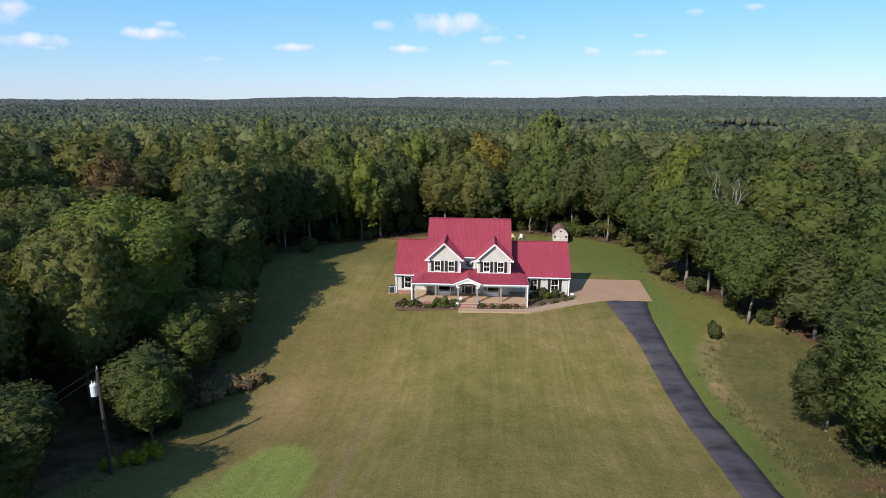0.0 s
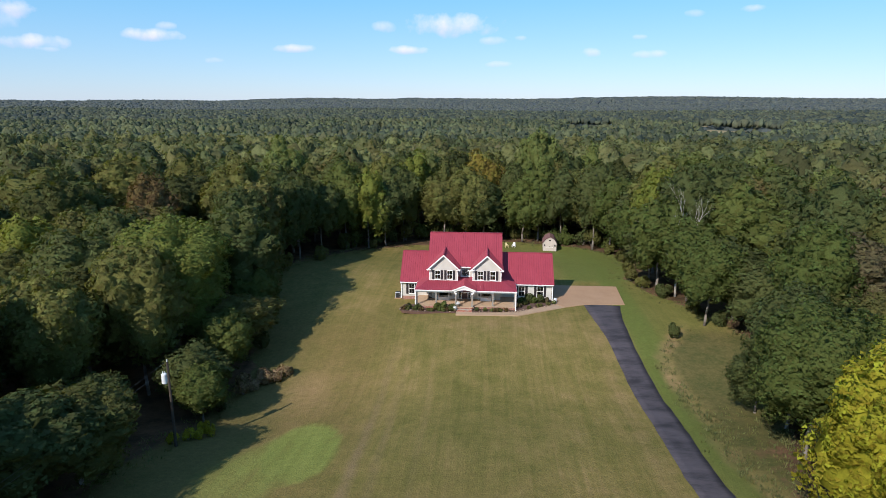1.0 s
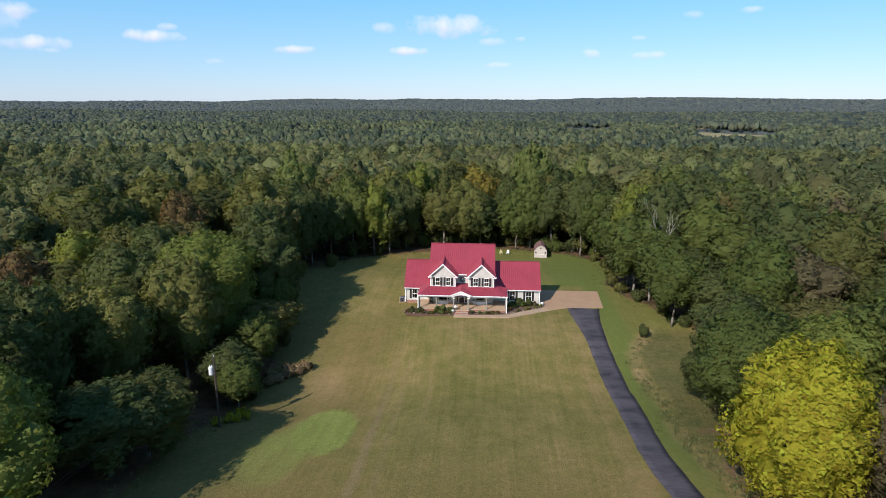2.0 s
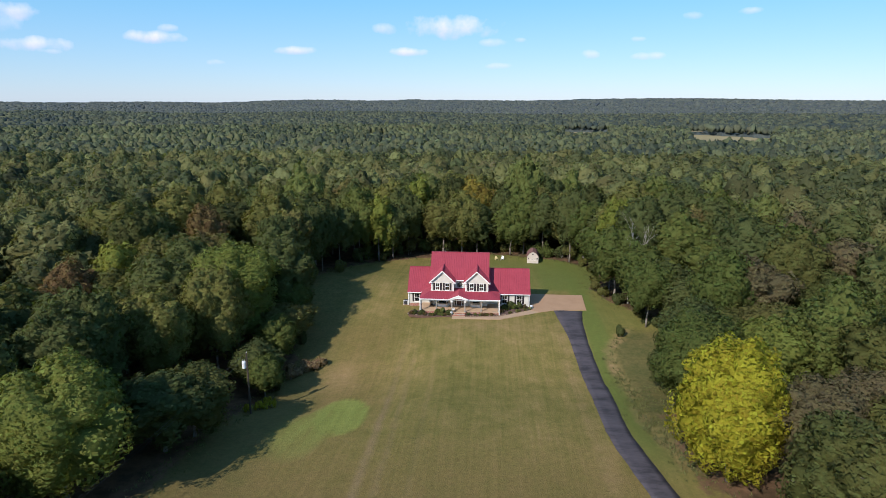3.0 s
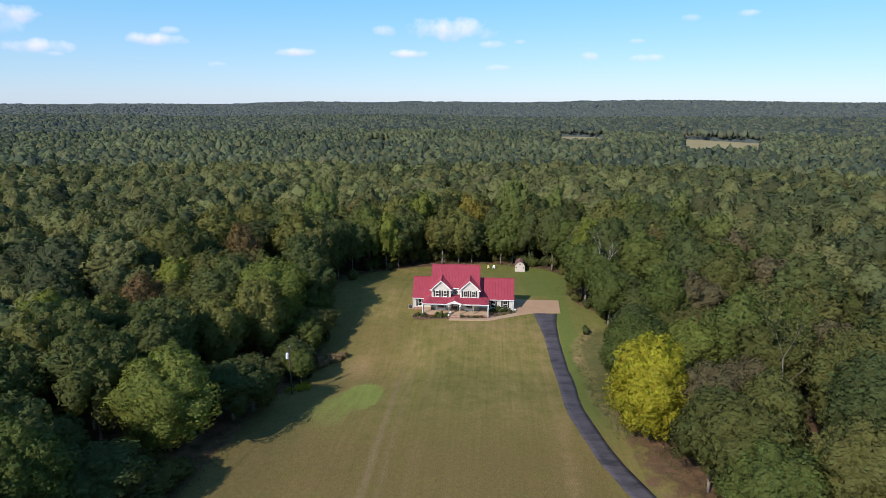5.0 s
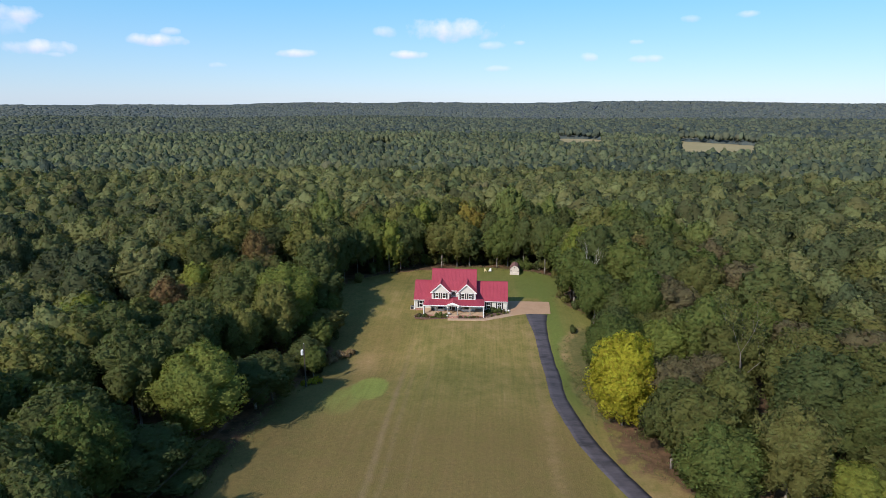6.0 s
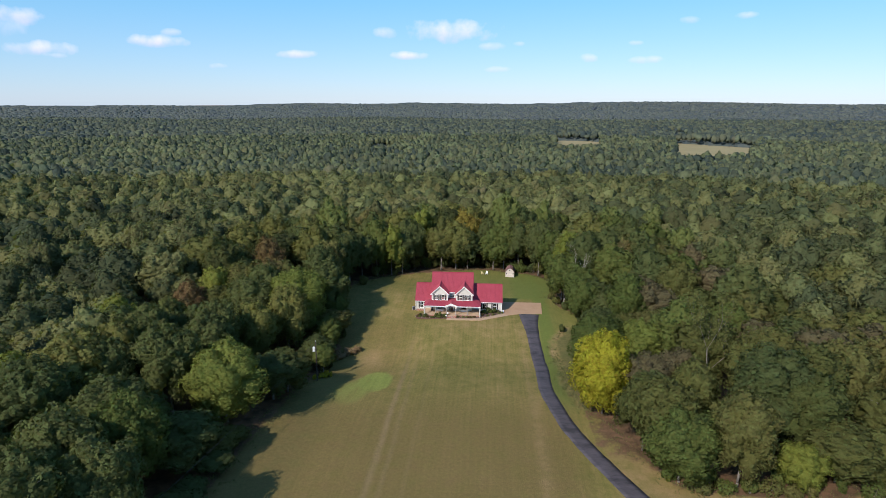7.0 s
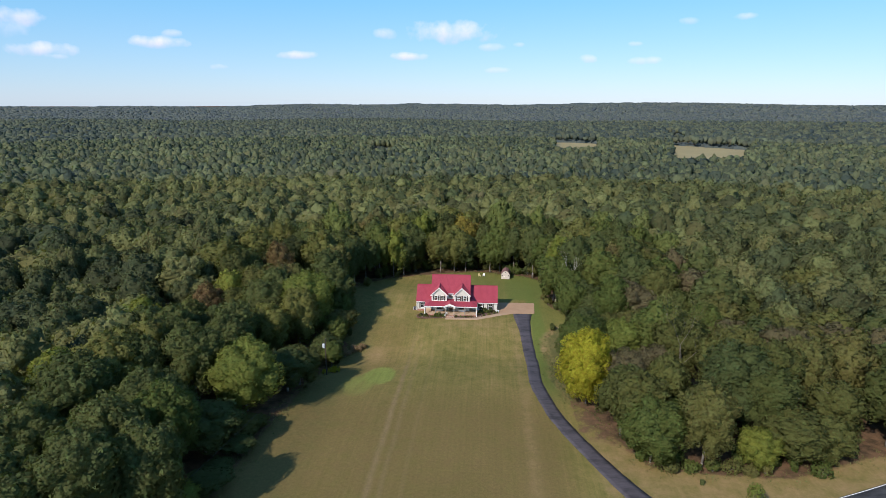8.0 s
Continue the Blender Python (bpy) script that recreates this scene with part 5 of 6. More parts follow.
    for s in (-1, 1):
        ze = zt - half * rise
        pts = [(cx + s * half, -0.80, ze), (cx, -0.80, zt), (cx, 3.42, zt), (cx + s * half, 0.46, ze)]
        clad("entry_roof", h, pts, (-s, 0, rise), "red ribbed metal roof slope", thick=0.08)
        part("rake_board", board((cx + s * half, -0.86, ze - 0.005), (cx, -0.86, zt - 0.005), 0.20, 0.055), WHITE, h)
    bm = bmesh.new()
    top = [(cx + 1.55 * t, zt - 0.2 - abs(1.55 * t) * rise) for t in np.linspace(-1, 1, 13)]
    low = [(cx + 1.55 * t, 2.48 + 0.62 * math.sqrt(max(0, 1 - (t * 1.02) ** 2))) for t in np.linspace(-1, 1, 13)]
    for i in range(12):
        slab(bm, [(top[i][0], -0.72, top[i][1]), (top[i + 1][0], -0.72, top[i + 1][1]), (low[i + 1][0], -0.72, min(low[i + 1][1], top[i + 1][1] - 0.02)), (low[i][0], -0.72, min(low[i][1], top[i][1] - 0.02))], (0, 0.12, 0))
    bmesh.ops.recalc_face_normals(bm, faces=bm.faces[:])
    part("entry_arch", bm, WHITE, h, "white arched entry board")
    for s in (-1, 1):
        part("entry_beam", boxes(((cx + s * 1.25 - 0.14, -0.72, 2.42), (cx + s * 1.25 + 0.14, 0.13, 2.64))), WHITE, h)
    # posts with bases and caps, downspouts
    for x, y in ((-11.83, 0.02), (-8.80, -0.52), (-6.30, -0.52), (-3.16, 0.02), (-14.82, 0.02), (0.16, 0.02)):
        p = part("post", bevelled((x - 0.11, y - 0.11, 0.46), (x + 0.11, y + 0.11, 2.48), 0.015), POST, h, "grey weathered square porch post")
        part("post_base", bevelled((x - 0.16, y - 0.16, 0.46), (x + 0.16, y + 0.16, 0.70), 0.02), POST, p)
        part("post_cap", bevelled((x - 0.15, y - 0.15, 2.36), (x + 0.15, y + 0.15, 2.479), 0.02), POST, p)
    for x, y, zt in ((-14.98, -0.42, 2.80), (0.30, -0.42, 2.80), (-17.80, 4.62, 2.58), (6.32, 4.62, 2.58)):
        bm = bevelled((x - 0.08, y - 0.05, 0.02), (x + 0.08, y + 0.05, zt), 0.012)
        box(bm, (x - 0.07, y - 0.26, 0.02), (x + 0.07, y - 0.051, 0.10))
        part("downspout", bm, WHITE, h, "white square downspout")
    # porch floor, brick skirt, steps
    part("porch_floor", boxes(((-15.0, -0.22, 0.36), (0.35, 3.25, 0.46)), ((-15.0, 3.25, 0.36), (-13.2, 4.75, 0.46)), ((-1.95, 3.25, 0.36), (0.35, 4.75, 0.46))), PORCH, h, "tan concrete porch floor")
    part("porch_floor", boxes(((-9.05, -0.80, 0.36), (-6.05, -0.221, 0.46))), PORCH, h)
    part("porch_skirt", boxes(((-14.95, -0.17, -0.5), (-9.05, 0.1, 0.36)), ((-6.05, -0.17, -0.5), (0.30, 0.1, 0.36)), ((0.05, 0.1, -0.5), (0.30, 4.7, 0.36)), ((-14.95, 0.1, -0.5), (-14.7, 4.7, 0.36)), ((-9.0, -0.76, -0.5), (-6.1, -0.1, 0.36))), BRICK, h, "red brick porch skirt")
    for k in range(3):
        part("step", bevelled((-8.65, -1.72 + 0.31 * k, -0.3), (-6.25, -1.41 + 0.31 * k, 0.12 + 0.11 * k), 0.012), BRICK, h, "red brick front step")
    # bay windows under the porch
    for cx in (-10.8, -4.2):
        a, b, y0, y1 = 0.80, 1.35, 2.35, 3.25
        plan = [(cx - b, y1), (cx - a, y0), (cx + a, y0), (cx + b, y1)]
        base = slab(bmesh.new(), [(x, y, 0.46) for x, y in plan], (0, 0, 0.56))
        slab(base, [(x, y, 2.26) for x, y in plan], (0, 0, 0.40))
        bmesh.ops.recalc_face_normals(base, faces=base.faces[:])
        bay = part("bay_window", base, WHITE, h, "white three-sided bay window")
        for (ax, ay), (bx, by) in zip(plan, plan[1:]):
            d = Vector((bx - ax, by - ay, 0)).normalized()
            n = Vector((d.y, -d.x, 0))
            part("window_post", tube(bmesh.new(), (ax, ay, 1.02), (ax, ay, 2.26), 0.07, 0.07, 6), WHITE, bay)
            q = [Vector((ax, ay, 1.02)) + d * 0.07 - n * 0.02, Vector((bx, by, 1.02)) - d * 0.07 - n * 0.02]
            bm = slab(bmesh.new(), [q[0], q[1], q[1] + Vector((0, 0, 1.24)), q[0] + Vector((0, 0, 1.24))], -n * 0.012)
            bmesh.ops.recalc_face_normals(bm, faces=bm.faces[:])
            pane = part("pane", bm, GLASS, bay)
            pane.visible_shadow = False
            if (bx - ax) < 1:
                mid = (q[0] + q[1]) / 2
                part("glazing_bar", tube(bmesh.new(), mid + n * 0.015, mid + n * 0.015 + Vector((0, 0, 1.24)), 0.02, 0.02, 5), WHITE, bay)
    # front door between side lights
    d = part("front_door", bevelled((-8.0, 3.30, 0.47), (-7.1, 3.36, 2.48), 0.006), DOORWOOD, h, "dark red wooden front door with an oval light")
    for xa, xb, za, zb in ((-7.88, -7.6, 0.6, 0.95), (-7.5, -7.22, 0.6, 0.95)):
        part("panel", bevelled((xa, 3.283, za), (xb, 3.299, zb), 0.004), DOORWOOD, d)
    bm = bmesh.new()
    ring = [bm.verts.new((-7.55 + 0.24 * math.cos(k * math.pi / 10), 3.292, 1.62 + 0.56 * math.sin(k * math.pi / 10))) for k in range(20)]
    bm.faces.new(ring[::-1])
    part("oval_light", bm, GLASS, d, "oval glass light")
    part("handle", tube(bmesh.new(), (-7.18, 3.27, 1.35), (-7.18, 3.27, 1.5), 0.015, 0.015, 6), GREYMETAL, d, "metal handle")
    for x0, x1 in ((-8.12, -8.0), (-7.1, -6.98), (-8.56, -8.45), (-6.65, -6.54)):
        part("door_trim", boxes(((x0, 3.20, 0.46), (x1, 3.30, 2.52))), WHITE, h)
    part("door_trim", boxes(((-8.6, 3.19, 2.52), (-6.5, 3.30, 2.64))), WHITE, h)
    for x0, x1 in ((-8.45, -8.12), (-6.98, -6.65)):
        p = part("side_light", boxes(((x0, 3.32, 0.60), (x1, 3.33, 2.42))), GLASS, h)
        p.visible_shadow = False
    for o in win_r + win_l:
        sash_window(h, *o, 4.75)
    # room lining behind the glass, near-black so that the rooms look unlit
    part("room_lining", boxes(((-17.5, 6.8, 0.1), (-13.3, 6.9, 2.6)), ((-1.8, 6.8, 0.1), (6.0, 6.9, 2.6)), ((-13.0, 6.2, 0.1), (-2.2, 6.3, 5.2)), ((-13.0, 3.45, 0.36), (-2.2, 6.2, 0.44)), ((-13.0, 2.8, 3.40), (-2.2, 6.2, 3.46)), ((-17.5, 4.95, 0.0), (6.0, 6.8, 0.05)), ((-17.5, 4.95, 2.60), (-13.3, 6.8, 2.64)), ((-1.8, 4.95, 2.60), (6.0, 6.8, 2.64))), ROOM, h)
    return h


build_house()


# ---- round the house ----
def rough_ball(rng, r, squash=0.8):
    bm = bmesh.new()
    bmesh.ops.create_icosphere(bm, subdivisions=2, radius=r)
    for v in bm.verts:
        v.co = v.co * rng.uniform(0.86, 1.12)
        v.co.z *= squash
    return bm


rng_s = np.random.default_rng(5)


def bush(x, y, r, tall, look_, label, leaves=800, size=0.17, category="shrub", group="shrubs by the house", z=None):
    ob = new("shrub")
    ob.matrix_world = pose(x, y, gz(x, y) if z is None else z, 0, 0, rng_s.uniform(0, 360))
    bm = bmesh.new()
    cs, rs = [], []
    for k in range(8):
        a = k * 2.4
        q = (math.cos(a) * r * rng_s.uniform(0.2, 0.6), math.sin(a) * r * rng_s.uniform(0.2, 0.6), tall * rng_s.uniform(0.3, 0.75))
        tube(bm, (0.03 * math.cos(a), 0.03 * math.sin(a), -0.1), q, 0.03, 0.012, 4)
        cs.append(q)
        rs.append(r * rng_s.uniform(0.32, 0.5))
    part("stems", bm, BARK, ob)
    f = leaf_faces(rng_s, cs, rs, leaves, size, tall / (2 * r) + 0.45)
    o = new("leaves", raw_mesh("leaves", f, 3, LEAF[look_]))
    o.parent = ob
    return tagged(ob, label, category, group)


paving("flower_bed", [(-17.4, -0.4), (-16.9, -1.75), (-14.8, -2.2), (-8.8, -2.0), (-8.8, -0.2), (-15.0, -0.2), (-15.0, 1.4), (-16.9, 1.2)], 0.03, SOIL, "dark mulched flower bed before the porch", "flower bed")
paving("flower_bed", [(-6.15, -1.85), (0.35, -1.2), (6.3, 2.9), (6.3, 4.68), (0.4, 4.68), (0.4, -0.2), (-6.15, -0.2)], 0.03, SOIL, "dark mulched flower bed before the porch", "flower bed")
for x, y, r, t, k, lab in ((-16.2, -0.7, 0.85, 1.15, "dark", "rounded dark green clipped shrub in the flower bed"), (-14.6, -1.0, 0.75, 1.1, "dark", "rounded dark green clipped shrub in the flower bed"), (-11.5, -0.9, 0.85, 1.2, "green", "rounded green shrub before the porch"), (-10.6, -0.75, 0.6, 1.6, "light", "airy pale green shrub before the porch"),
                         (-9.35, -0.95, 0.75, 1.15, "dark", "rounded dark green clipped shrub beside the steps"), (1.3, 3.3, 0.7, 0.9, "green", "low green shrub by the wing"), (2.5, 3.6, 0.9, 1.5, "dark", "spreading dark green shrub by the wing"), (3.3, 3.5, 0.8, 1.2, "green", "green shrub by the wing"), (4.4, 3.8, 0.75, 1.3, "dark", "dark green shrub by the wing"), (1.9, 2.6, 0.6, 0.7, "olive", "low brownish shrub by the wing"), (5.4, 3.8, 0.5, 0.8, "dull", "small brownish shrub by the wing"), (0.9, 1.3, 0.5, 0.6, "rust", "small reddish plant in the flower bed")):
    bush(x, y, r * 0.98, t * 0.92, "leafy" if k == "green" else k, lab)
for k in range(44):
    u = k / 43
    if u < 0.35:
        x, y = -17.2 + 8.2 * u / 0.35, -1.35 - 0.55 * min(1, u / 0.12)
    else:
        w_ = (u - 0.35) / 0.65
        x = -6.0 + 12.4 * w_
        y = -1.55 + 0.3 * min(1, w_ / 0.5) + max(0, w_ - 0.52) * 8.3
    if rng_s.random() < 0.5:
        bm = rough_ball(rng_s, rng_s.uniform(0.10, 0.21), 0.6)
        ob = part("stone", bm, STONE, None)
        ob.location = (x, y + rng_s.uniform(-0.1, 0.25), 0.10)
        tagged(ob, "pale rough stone edging the flower bed", "stone", "edging stones")
    else:
        bush(x, y + rng_s.uniform(0.1, 0.5), 0.42, 0.5, str(rng_s.choice(["green", "dark", "olive", "rust", "light"])), "low bedding plant at the edge of the flower bed", 150, 0.15, "plant", "bedding plants", 0.03)


def air_unit():
    ob = thing("air_conditioner", (-18.5, 5.6, gz(-18.5, 5.6)), "grey outdoor air-conditioning unit beside the house wall", "air conditioner")
    part("pad", bevelled((-0.55, -0.55, -0.1), (0.55, 0.55, 0.08), 0.02), CONCRETE, ob)
    part("case", bevelled((-0.42, -0.42, 0.08), (0.42, 0.42, 0.95), 0.04), BLACKMETAL, ob, "dark louvred case")
    for dx in (-0.425, 0.365):
        part("corner_post", bevelled((dx, -0.45, 0.08), (dx + 0.06, -0.39, 0.97), 0.008), PALEMETAL, ob)
    part("top_rim", bevelled((-0.44, -0.44, 0.93), (0.44, -0.36, 0.99), 0.01), PALEMETAL, ob)
    for k in range(9):
        z = 0.18 + k * 0.08
        part("louvre", boxes(((-0.40, -0.435, z), (0.40, -0.4205, z + 0.035))), BLACKMETAL, ob)
    bm = bmesh.new()
    for k in range(20):
        a, b = k * math.pi / 10, (k + 1) * math.pi / 10
        for r in (0.12, 0.24, 0.35):
            tube(bm, (r * math.cos(a), r * math.sin(a), 0.97), (r * math.cos(b), r * math.sin(b), 0.97), 0.012, 0.012, 4)
    part("fan_guard", bm, BLACKMETAL, ob, "round wire fan guard")
    return ob


air_unit()
can = thing("trash_bin", (6.75, 3.9, 0.06), "small pale bin at the corner of the house", "bin")
part("bin_body", tube(bmesh.new(), (0, 0, 0), (0, 0, 0.55), 0.22, 0.27, 14), PALEMETAL, can)
part("lid", tube(bmesh.new(), (0, 0, 0.55), (0, 0, 0.63), 0.29, 0.2, 14), PALEMETAL, can)


def planter(x, y, z):
    ob = thing("potted_plant", (x, y, z), "terracotta pot with pale flowers on the front steps", "potted plant", "porch pots")
    part("pot", tube(bmesh.new(), (0, 0, 0), (0, 0, 0.34), 0.15, 0.21, 12), STONE, ob)
    cs = [(0.12 * math.cos(k), 0.12 * math.sin(k), 0.5 + 0.05 * (k % 3)) for k in range(6)]
    o = new("flowers", raw_mesh("flowers", leaf_faces(rng_s, cs, [0.16] * 6, 160, 0.11), 3, WHITE))
    o.parent = ob


planter(-8.45, -0.62, 0.46)
planter(-8.85, -1.5, 0.05)


def porch_chair(x, y, turn):
    ob = thing("rocking_chair", (x, y, 0.46), "dark wooden rocking chair on the porch", "chair", "porch chairs", turn=turn)
    part("seat", bevelled((-0.27, -0.25, 0.38), (0.27, 0.25, 0.42), 0.01), SHUTTER, ob)
    for k in range(5):
        part("back_slat", boxes(((-0.25 + 0.11 * k, 0.22, 0.42), (-0.19 + 0.11 * k, 0.25, 1.05))), SHUTTER, ob)
    part("top_rail", bevelled((-0.27, 0.21, 1.05), (0.27, 0.26, 1.13), 0.01), SHUTTER, ob)
    for sx in (-0.26, 0.22):
        for sy in (-0.24, 0.2):
            part("leg", boxes(((sx, sy, 0.05), (sx + 0.04, sy + 0.04, 0.38))), SHUTTER, ob)
        part("armrest", bevelled((sx - 0.01, -0.27, 0.60), (sx + 0.06, 0.24, 0.63), 0.005), SHUTTER, ob)
        part("rocker", boxes(((sx, -0.38, 0.0), (sx + 0.04, 0.42, 0.05))), SHUTTER, ob)


porch_chair(-12.9, 2.3, 10)


# ---- shed, lawn chairs, pole ----
def shed():
    ob = thing("shed", (10.45, 49.8, gz(10.45, 49.0)), "beige garden shed with a brown gambrel roof", "shed", turn=-4)
    w, d, e, k, top = 1.5, 2.4, 1.85, 2.75, 3.25
    prof = [(-w, 0), (w, 0), (w, e), (w * 0.62, k - 0.05), (0, top - 0.08), (-w * 0.62, k - 0.05), (-w, e)]
    bm = slab(bmesh.new(), [(x, -d + 0.05, z) for x, z in prof], (0, 2 * d - 0.1, 0))
    bmesh.ops.recalc_face_normals(bm, faces=bm.faces[:])
    part("walls", bm, SHEDWALL, ob, "beige board walls")
    line = [(-w - 0.12, e - 0.08), (-w * 0.64, k), (0, top), (w * 0.64, k), (w + 0.12, e - 0.08)]
    for a, b in zip(line, line[1:]):
        bm = slab(bmesh.new(), [(a[0], -d - 0.1, a[1]), (b[0], -d - 0.1, b[1]), (b[0], d + 0.1, b[1]), (a[0], d + 0.1, a[1])], (0, 0, 0.07))
        bmesh.ops.recalc_face_normals(bm, faces=bm.faces[:])
        part("roof", bm, SHEDROOF, ob, "brown shingled roof slope")
    for s in (-1, 1):
        dr = part("door", bevelled((min(0.02 * s, 0.82 * s), -d - 0.0, 0.08), (max(0.02 * s, 0.82 * s), -d + 0.049, 1.85), 0.008), SHEDWALL, ob, "beige double door leaf")
        part("door_trim", boxes(((min(0.02 * s, 0.82 * s), -d - 0.03, 0.9), (max(0.02 * s, 0.82 * s), -d - 0.001, 1.0))), WHITE, dr)
        part("handle", boxes(((0.06 * s - 0.02, -d - 0.06, 1.05), (0.06 * s + 0.02, -d - 0.001, 1.25))), BLACKMETAL, dr)
        part("window", bevelled((min(1.0 * s, 1.3 * s), -d - 0.0, 1.15), (max(1.0 * s, 1.3 * s), -d + 0.049, 1.55), 0.006), SHUTTER, ob)
    part("vent", boxes(((-0.2, -d + 0.0, 2.35), (0.2, -d + 0.049, 2.6))), SHUTTER, ob)


shed()


def lawn_chair(x, y, turn, paint, label):
    ob = thing("lawn_chair", (x, y, gz(x, y)), label, "chair", "lawn chairs", turn=turn)
    for k in range(5):
        part("back_slat", slab(bmesh.new(), [(-0.27 + 0.11 * k, 0.28, 0.32), (-0.18 + 0.11 * k, 0.28, 0.32), (-0.18 + 0.11 * k, 0.58, 1.05 - 0.04 * abs(k - 2)), (-0.27 + 0.11 * k, 0.58, 1.05 - 0.04 * abs(k - 2))], (0, 0.02, 0)), paint, ob)
    part("seat", slab(bmesh.new(), [(-0.28, -0.3, 0.38), (0.28, -0.3, 0.38), (0.28, 0.3, 0.28), (-0.28, 0.3, 0.28)], (0, 0, -0.025)), paint, ob)
    for s in (-0.38, 0.30):
        part("armrest", bevelled((s, -0.38, 0.56), (s + 0.12, 0.42, 0.59), 0.005), paint, ob)
        for yy in (-0.3, 0.32):
            part("leg", boxes(((s + 0.03, yy, 0.0), (s + 0.09, yy + 0.08, 0.56))), paint, ob)


lawn_chair(0.7, 50.5, 15, YELLOWPAINT, "yellow wooden lawn chair at the edge of the woods")
lawn_chair(2.3, 50.8, -15, PALEMETAL, "pale wooden lawn chair at the edge of the woods")


def wire_between(a, b, sag, r=0.012):
    bm = bmesh.new()
    pts = [Vector(a).lerp(Vector(b), k / 24) - Vector((0, 0, sag * 4 * (k / 24) * (1 - k / 24))) for k in range(25)]
    for p, q in zip(pts, pts[1:]):
        tube(bm, p, q, r, r, 4)
    return bm


def utility_pole():
    x, y = -35.4, -36.0
    ob = thing("utility_pole", (x, y, gz(x, y)), "dark wooden utility pole with a pale transformer drum", "utility pole")
    part("pole", tube(bmesh.new(), (0, 0, -0.5), (0, 0, 9.2), 0.16, 0.11, 12), POLEWOOD, ob)
    bm = tube(bmesh.new(), (-0.42, -0.05, 6.95), (-0.42, -0.05, 7.85), 0.27, 0.27, 16)
    tube(bm, (-0.42, -0.05, 7.85), (-0.42, -0.05, 7.96), 0.29, 0.2, 16)
    drum = part("transformer", bm, PALEMETAL, ob, "pale grey transformer drum")
    for dx in (-0.54, -0.30):
        part("bushing", tube(bmesh.new(), (dx, -0.05, 7.96), (dx, -0.05, 8.2), 0.045, 0.025, 8), PALEMETAL, drum)
    part("bracket", boxes(((-0.2, -0.1, 7.6), (-0.1, 0.0, 7.7)), ((-0.2, -0.1, 7.1), (-0.1, 0.0, 7.2))), GREYMETAL, ob)
    part("insulator", tube(bmesh.new(), (0, 0, 9.2), (0, 0, 9.45), 0.05, 0.03, 8), PALEMETAL, ob)
    for z, dx in ((9.3, 0.0), (8.7, 0.08)):
        part("cable", wire_between((dx, 0, z), (-6.5, -61.5, z + 0.5 + dx * 8), 1.0), WIRE, ob, "thin sagging overhead cable")
    part("ground_wire", tube(bmesh.new(), (0.14, -0.06, 0.0), (0.105, -0.05, 9.5), 0.012, 0.012, 4), WIRE, ob)


utility_pole()


# ---- brush along the ditch and the wood's edge ----
bush(21.5, -8.4, 0.95, 1.7, "dark", "lone rounded dark green shrub beside the ditch", 1400, 0.2, "shrub", "shrubs on the lawn")


def weeds(name, spots, blades, tall, wide, label, look_="deep"):
    """Rough grass and weeds, blade by blade, in tufts at the given spots."""
    rng = np.random.default_rng(31)
    n = len(spots) * blades
    base = np.repeat(np.array([(x, y, gz(x, y) - 0.02) for x, y in spots]), blades, axis=0)
    base[:, :2] += rng.normal(0, wide, (n, 2))
    a = rng.uniform(0, 6.28, n)
    h = tall * rng.uniform(0.5, 1.4, n)
    w = h * rng.uniform(0.12, 0.3, n)
    tip = base + np.stack([rng.normal(0, 0.4, n) * h, rng.normal(0, 0.4, n) * h, h], 1)
    side = np.stack([np.cos(a) * w, np.sin(a) * w, np.zeros(n)], 1)
    ob = new(name, raw_mesh(name, np.stack([base - side, base + side, tip], 1), 3, LEAF[look_], np.repeat(rng.uniform(0.25, 0.9, len(spots)), blades)))
    return tagged(ob, label, "weeds", kind="stuff")


rng_t = np.random.default_rng(12)
spots = [(p[0] + rng_t.normal(0, 0.8), p[1] + rng_t.normal(0, 0.6)) for p in DITCH for _ in range(4 if p[1] > -22 else 10)]
spots += [(rng_t.uniform(20, 27), rng_t.uniform(-50, -26)) for _ in range(200)]
weeds("ditch_weeds", spots, 10, 0.22, 0.22, "rough grass and weeds along the ditch")
edge = []
for (ax, ay), (bx, by) in zip(CLEARING, CLEARING[1:]):
    if min(ay, by) > -120:
        for _ in range(int(math.hypot(bx - ax, by - ay) * 3.2)):
            u = rng_t.random()
            edge.append((ax + (bx - ax) * u + rng_t.normal(0, 1.3), ay + (by - ay) * u + rng_t.normal(0, 1.3)))
weeds("edge_weeds", edge, 10, 0.26, 0.3, "tall rough grass at the wood's edge")
for x, y in ((-33.2, -20.5), (-32.2, -19.4), (-31.0, -18.6), (-34.0, -22.0), (-30.2, -17.4), (-32.8, -18.2), (-34.6, -20.0)):
    bush(x, y, rng_s.uniform(0.9, 1.3), rng_s.uniform(1.2, 1.9), "straw", "tangle of dry tan brush at the wood's edge", 700, 0.22, "brush", "dry brush")
for x, y in ((-34.2, -33.6), (-33.4, -32.8), (-35.0, -34.2), (-34.4, -31.8), (-36.2, -35.2)):
    bush(x, y, 0.7, 1.1, "yellow", "yellow-flowering weeds beside the utility pole", 420, 0.16, "weeds", "yellow weeds")
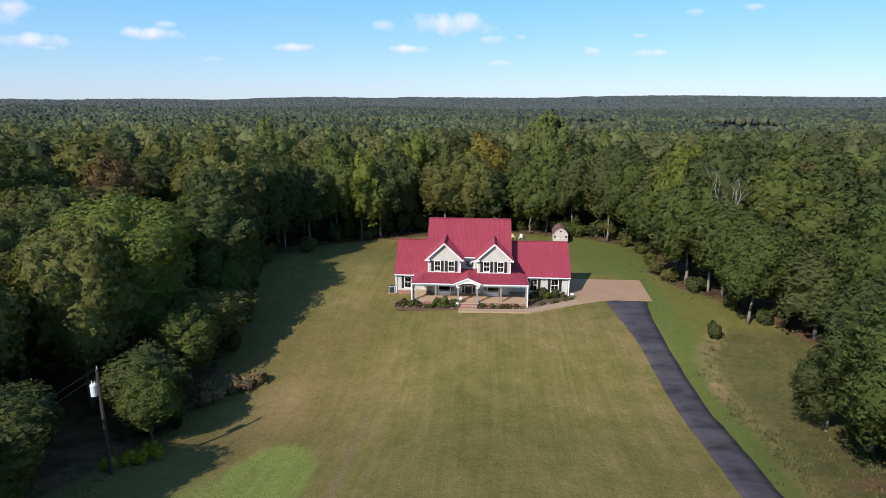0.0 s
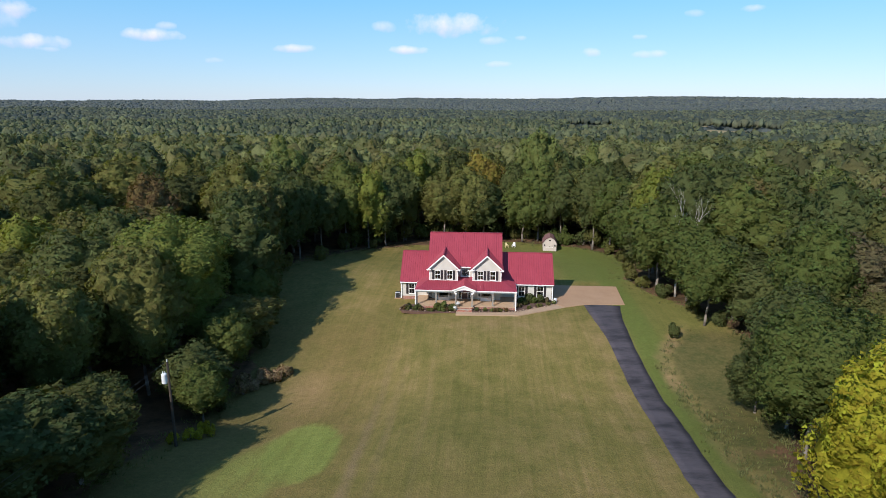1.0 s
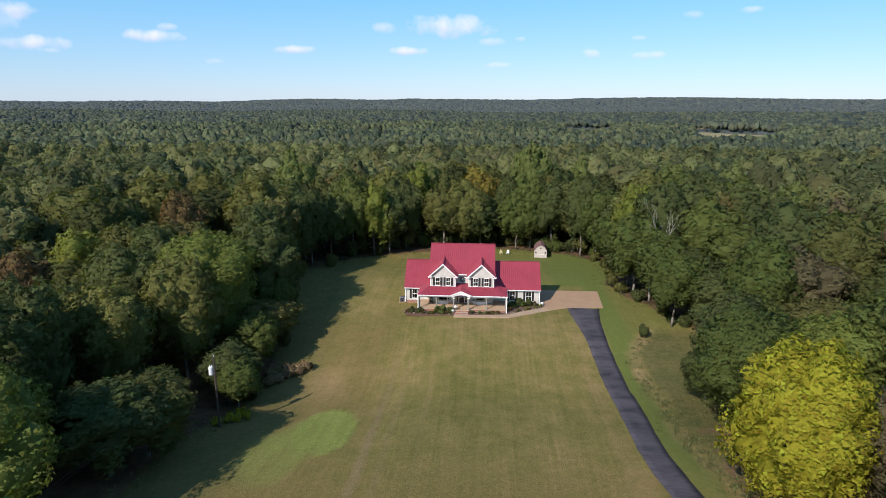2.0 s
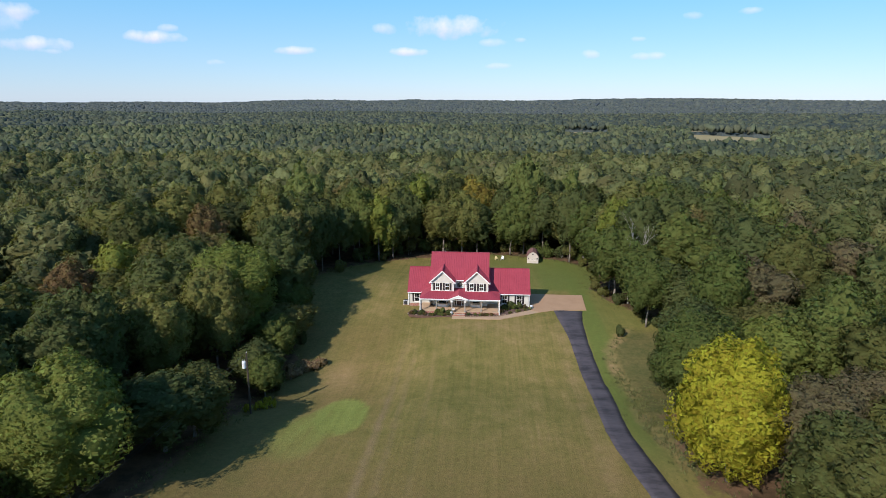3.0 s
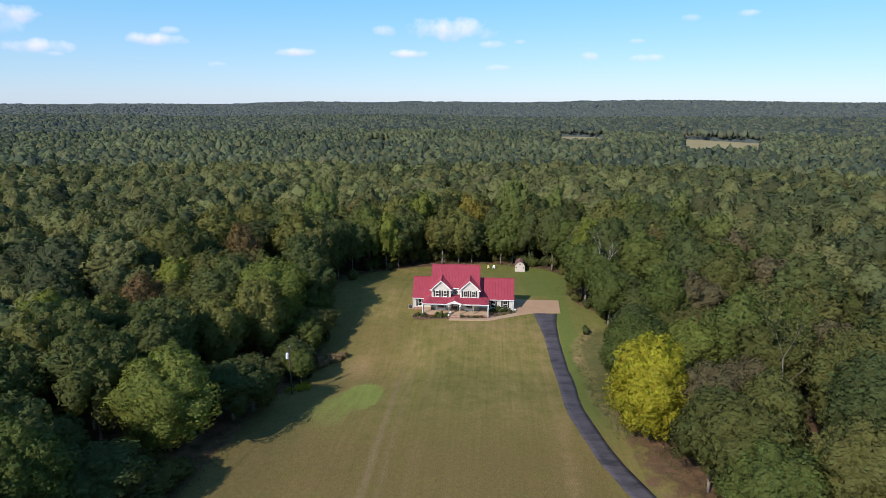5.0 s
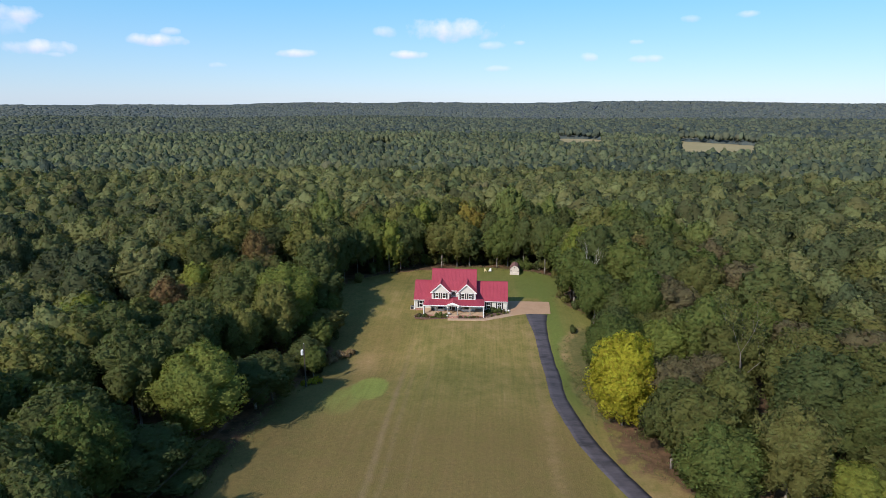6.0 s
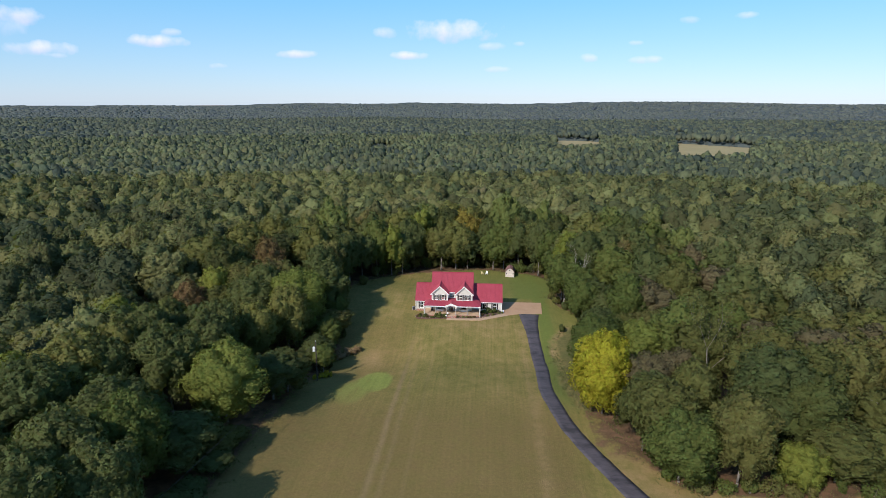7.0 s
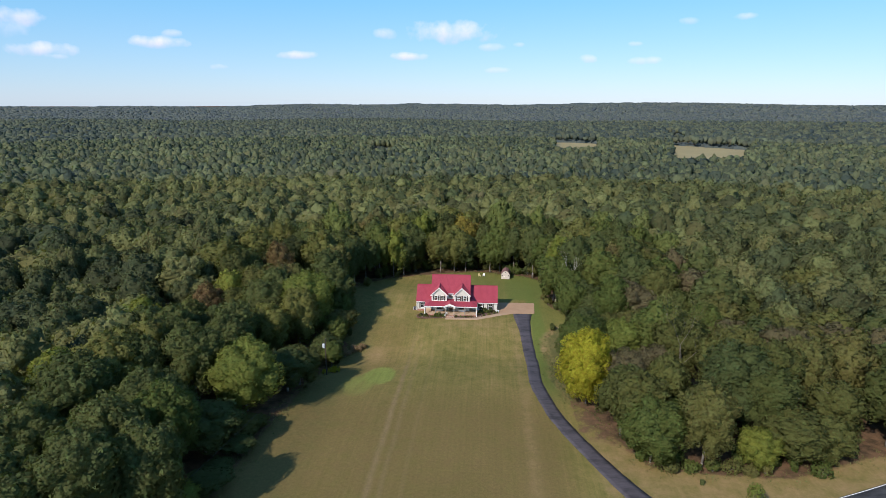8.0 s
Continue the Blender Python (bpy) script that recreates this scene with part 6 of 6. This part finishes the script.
for x, y, r, t in ((-36.5, -4, 1.5, 2.4), (-38.5, 3, 1.6, 2.6), (-41, 12, 1.7, 2.6), (-42, 20, 1.8, 3), (-35.5, -11, 1.4, 2.2), (-35.5, -26, 1.3, 2.0), (-38, 31, 1.7, 2.6), (22.5, 13, 1.3, 1.9), (21.5, 17, 1.3, 2.0), (24.5, 8, 1.4, 1.8), (27, 1, 1.4, 2.0), (22.5, 24, 1.3, 2.2), (24, 36, 1.4, 2.2), (29, -4, 1.3, 1.8), (23, 45, 1.4, 2.0), (30.5, -14, 1.3, 1.8), (-30, 47, 1.3, 1.8)):
    bush(x, y, r, t, str(rng_s.choice(["green", "dark", "olive"])), "leafy undergrowth at the wood's edge", 900, 0.28, "undergrowth", "undergrowth")

for k in range(26):
    u = k / 25
    x = -36 + 62 * u + rng_s.uniform(-1.0, 1.0)
    y = 60.5 - 13 * abs(2 * u - 1.05) ** 2.2 + rng_s.uniform(-1.5, 1.5)
    bush(x, y, rng_s.uniform(1.7, 2.6), rng_s.uniform(2.4, 4.6), str(rng_s.choice(["leafy", "dark", "olive"])), "leafy undergrowth beneath the back row of trees", 700, 0.42, "undergrowth", "undergrowth")

for k in range(16):
    x = 29.5 + 30 * k / 15 + rng_s.uniform(-1.6, 1.6)
    bush(x, -74.6 + rng_s.uniform(-1.6, 2.6) + max(0, 31.5 - x) * 2.0, rng_s.uniform(0.9, 2.8), rng_s.uniform(0.8, 3.0), str(rng_s.choice(["leafy", "lime", "olive", "leafy"])), "tangled low undergrowth along the roadside trees", 700, 0.3, "undergrowth", "undergrowth")


def bare_tree(x, y, height, label, seed, spread=0.62, leaves=0, girth=0.2):
    rng = np.random.default_rng(seed)
    ob = thing("bare_tree", (x, y, gz(x, y)), label, "tree", "bare trees")
    bm = bmesh.new()
    tips = []

    def grow(bm_, p, d, length, r, level):
        knots = 3
        for k in range(knots):
            q = p + d * (length / knots)
            tube(bm_, p, q, r, r * 0.82, 6 if level < 2 else 4)
            p, r = q, r * 0.82
            if level > 2:
                tips.append(tuple(p))
            d = (d + Vector(rng.normal(0, 0.12, 3)) + Vector((0, 0, 0.05))).normalized()
            if level < 4 and k > 0:
                for _ in range(2):
                    side = Vector(rng.normal(0, 1, 3))
                    side.z = abs(side.z) * 0.5
                    grow(bm_, p, (d * 0.9 + side.normalized() * spread).normalized(), length * rng.uniform(0.42, 0.6), r * 0.6, level + 1)
    grow(bm, Vector((0, 0, -0.3)), Vector((rng.normal(0, 0.04), rng.normal(0, 0.04), 1)), height * 0.62, girth, 1)
    part("limbs", bm, BARK if leaves else DEAD, ob, smooth_shade=True)
    if leaves:
        o = new("leaves", raw_mesh("leaves", leaf_faces(rng, tips, [0.7] * len(tips), leaves, 0.34), 3, LEAF["olive"]))
        o.parent = ob


bare_tree(26.6, 8.5, 15.5, "dead leafless tree with pale bare limbs", 4, 0.42)
bare_tree(43.6, -51.5, 21.5, "half-bare tree with pale limbs among green ones", 6, 0.95, 1500, 0.13)


bush(44.3, -86.0, 1.5, 5.6, "fresh", "slender young tree with airy leaves near the road", 620, 0.26, "sapling", "saplings")
box_ = thing("utility_box", (38.6, -79.6, gz(38.6, -79.6)), "small dark green utility box standing in the grass", "utility box")
part("case", bevelled((-0.3, -0.25, 0), (0.3, 0.25, 0.8), 0.04), LEAF["dark"], box_)
part("lid", bevelled((-0.33, -0.28, 0.8), (0.33, 0.28, 0.86), 0.02), LEAF["dark"], box_)
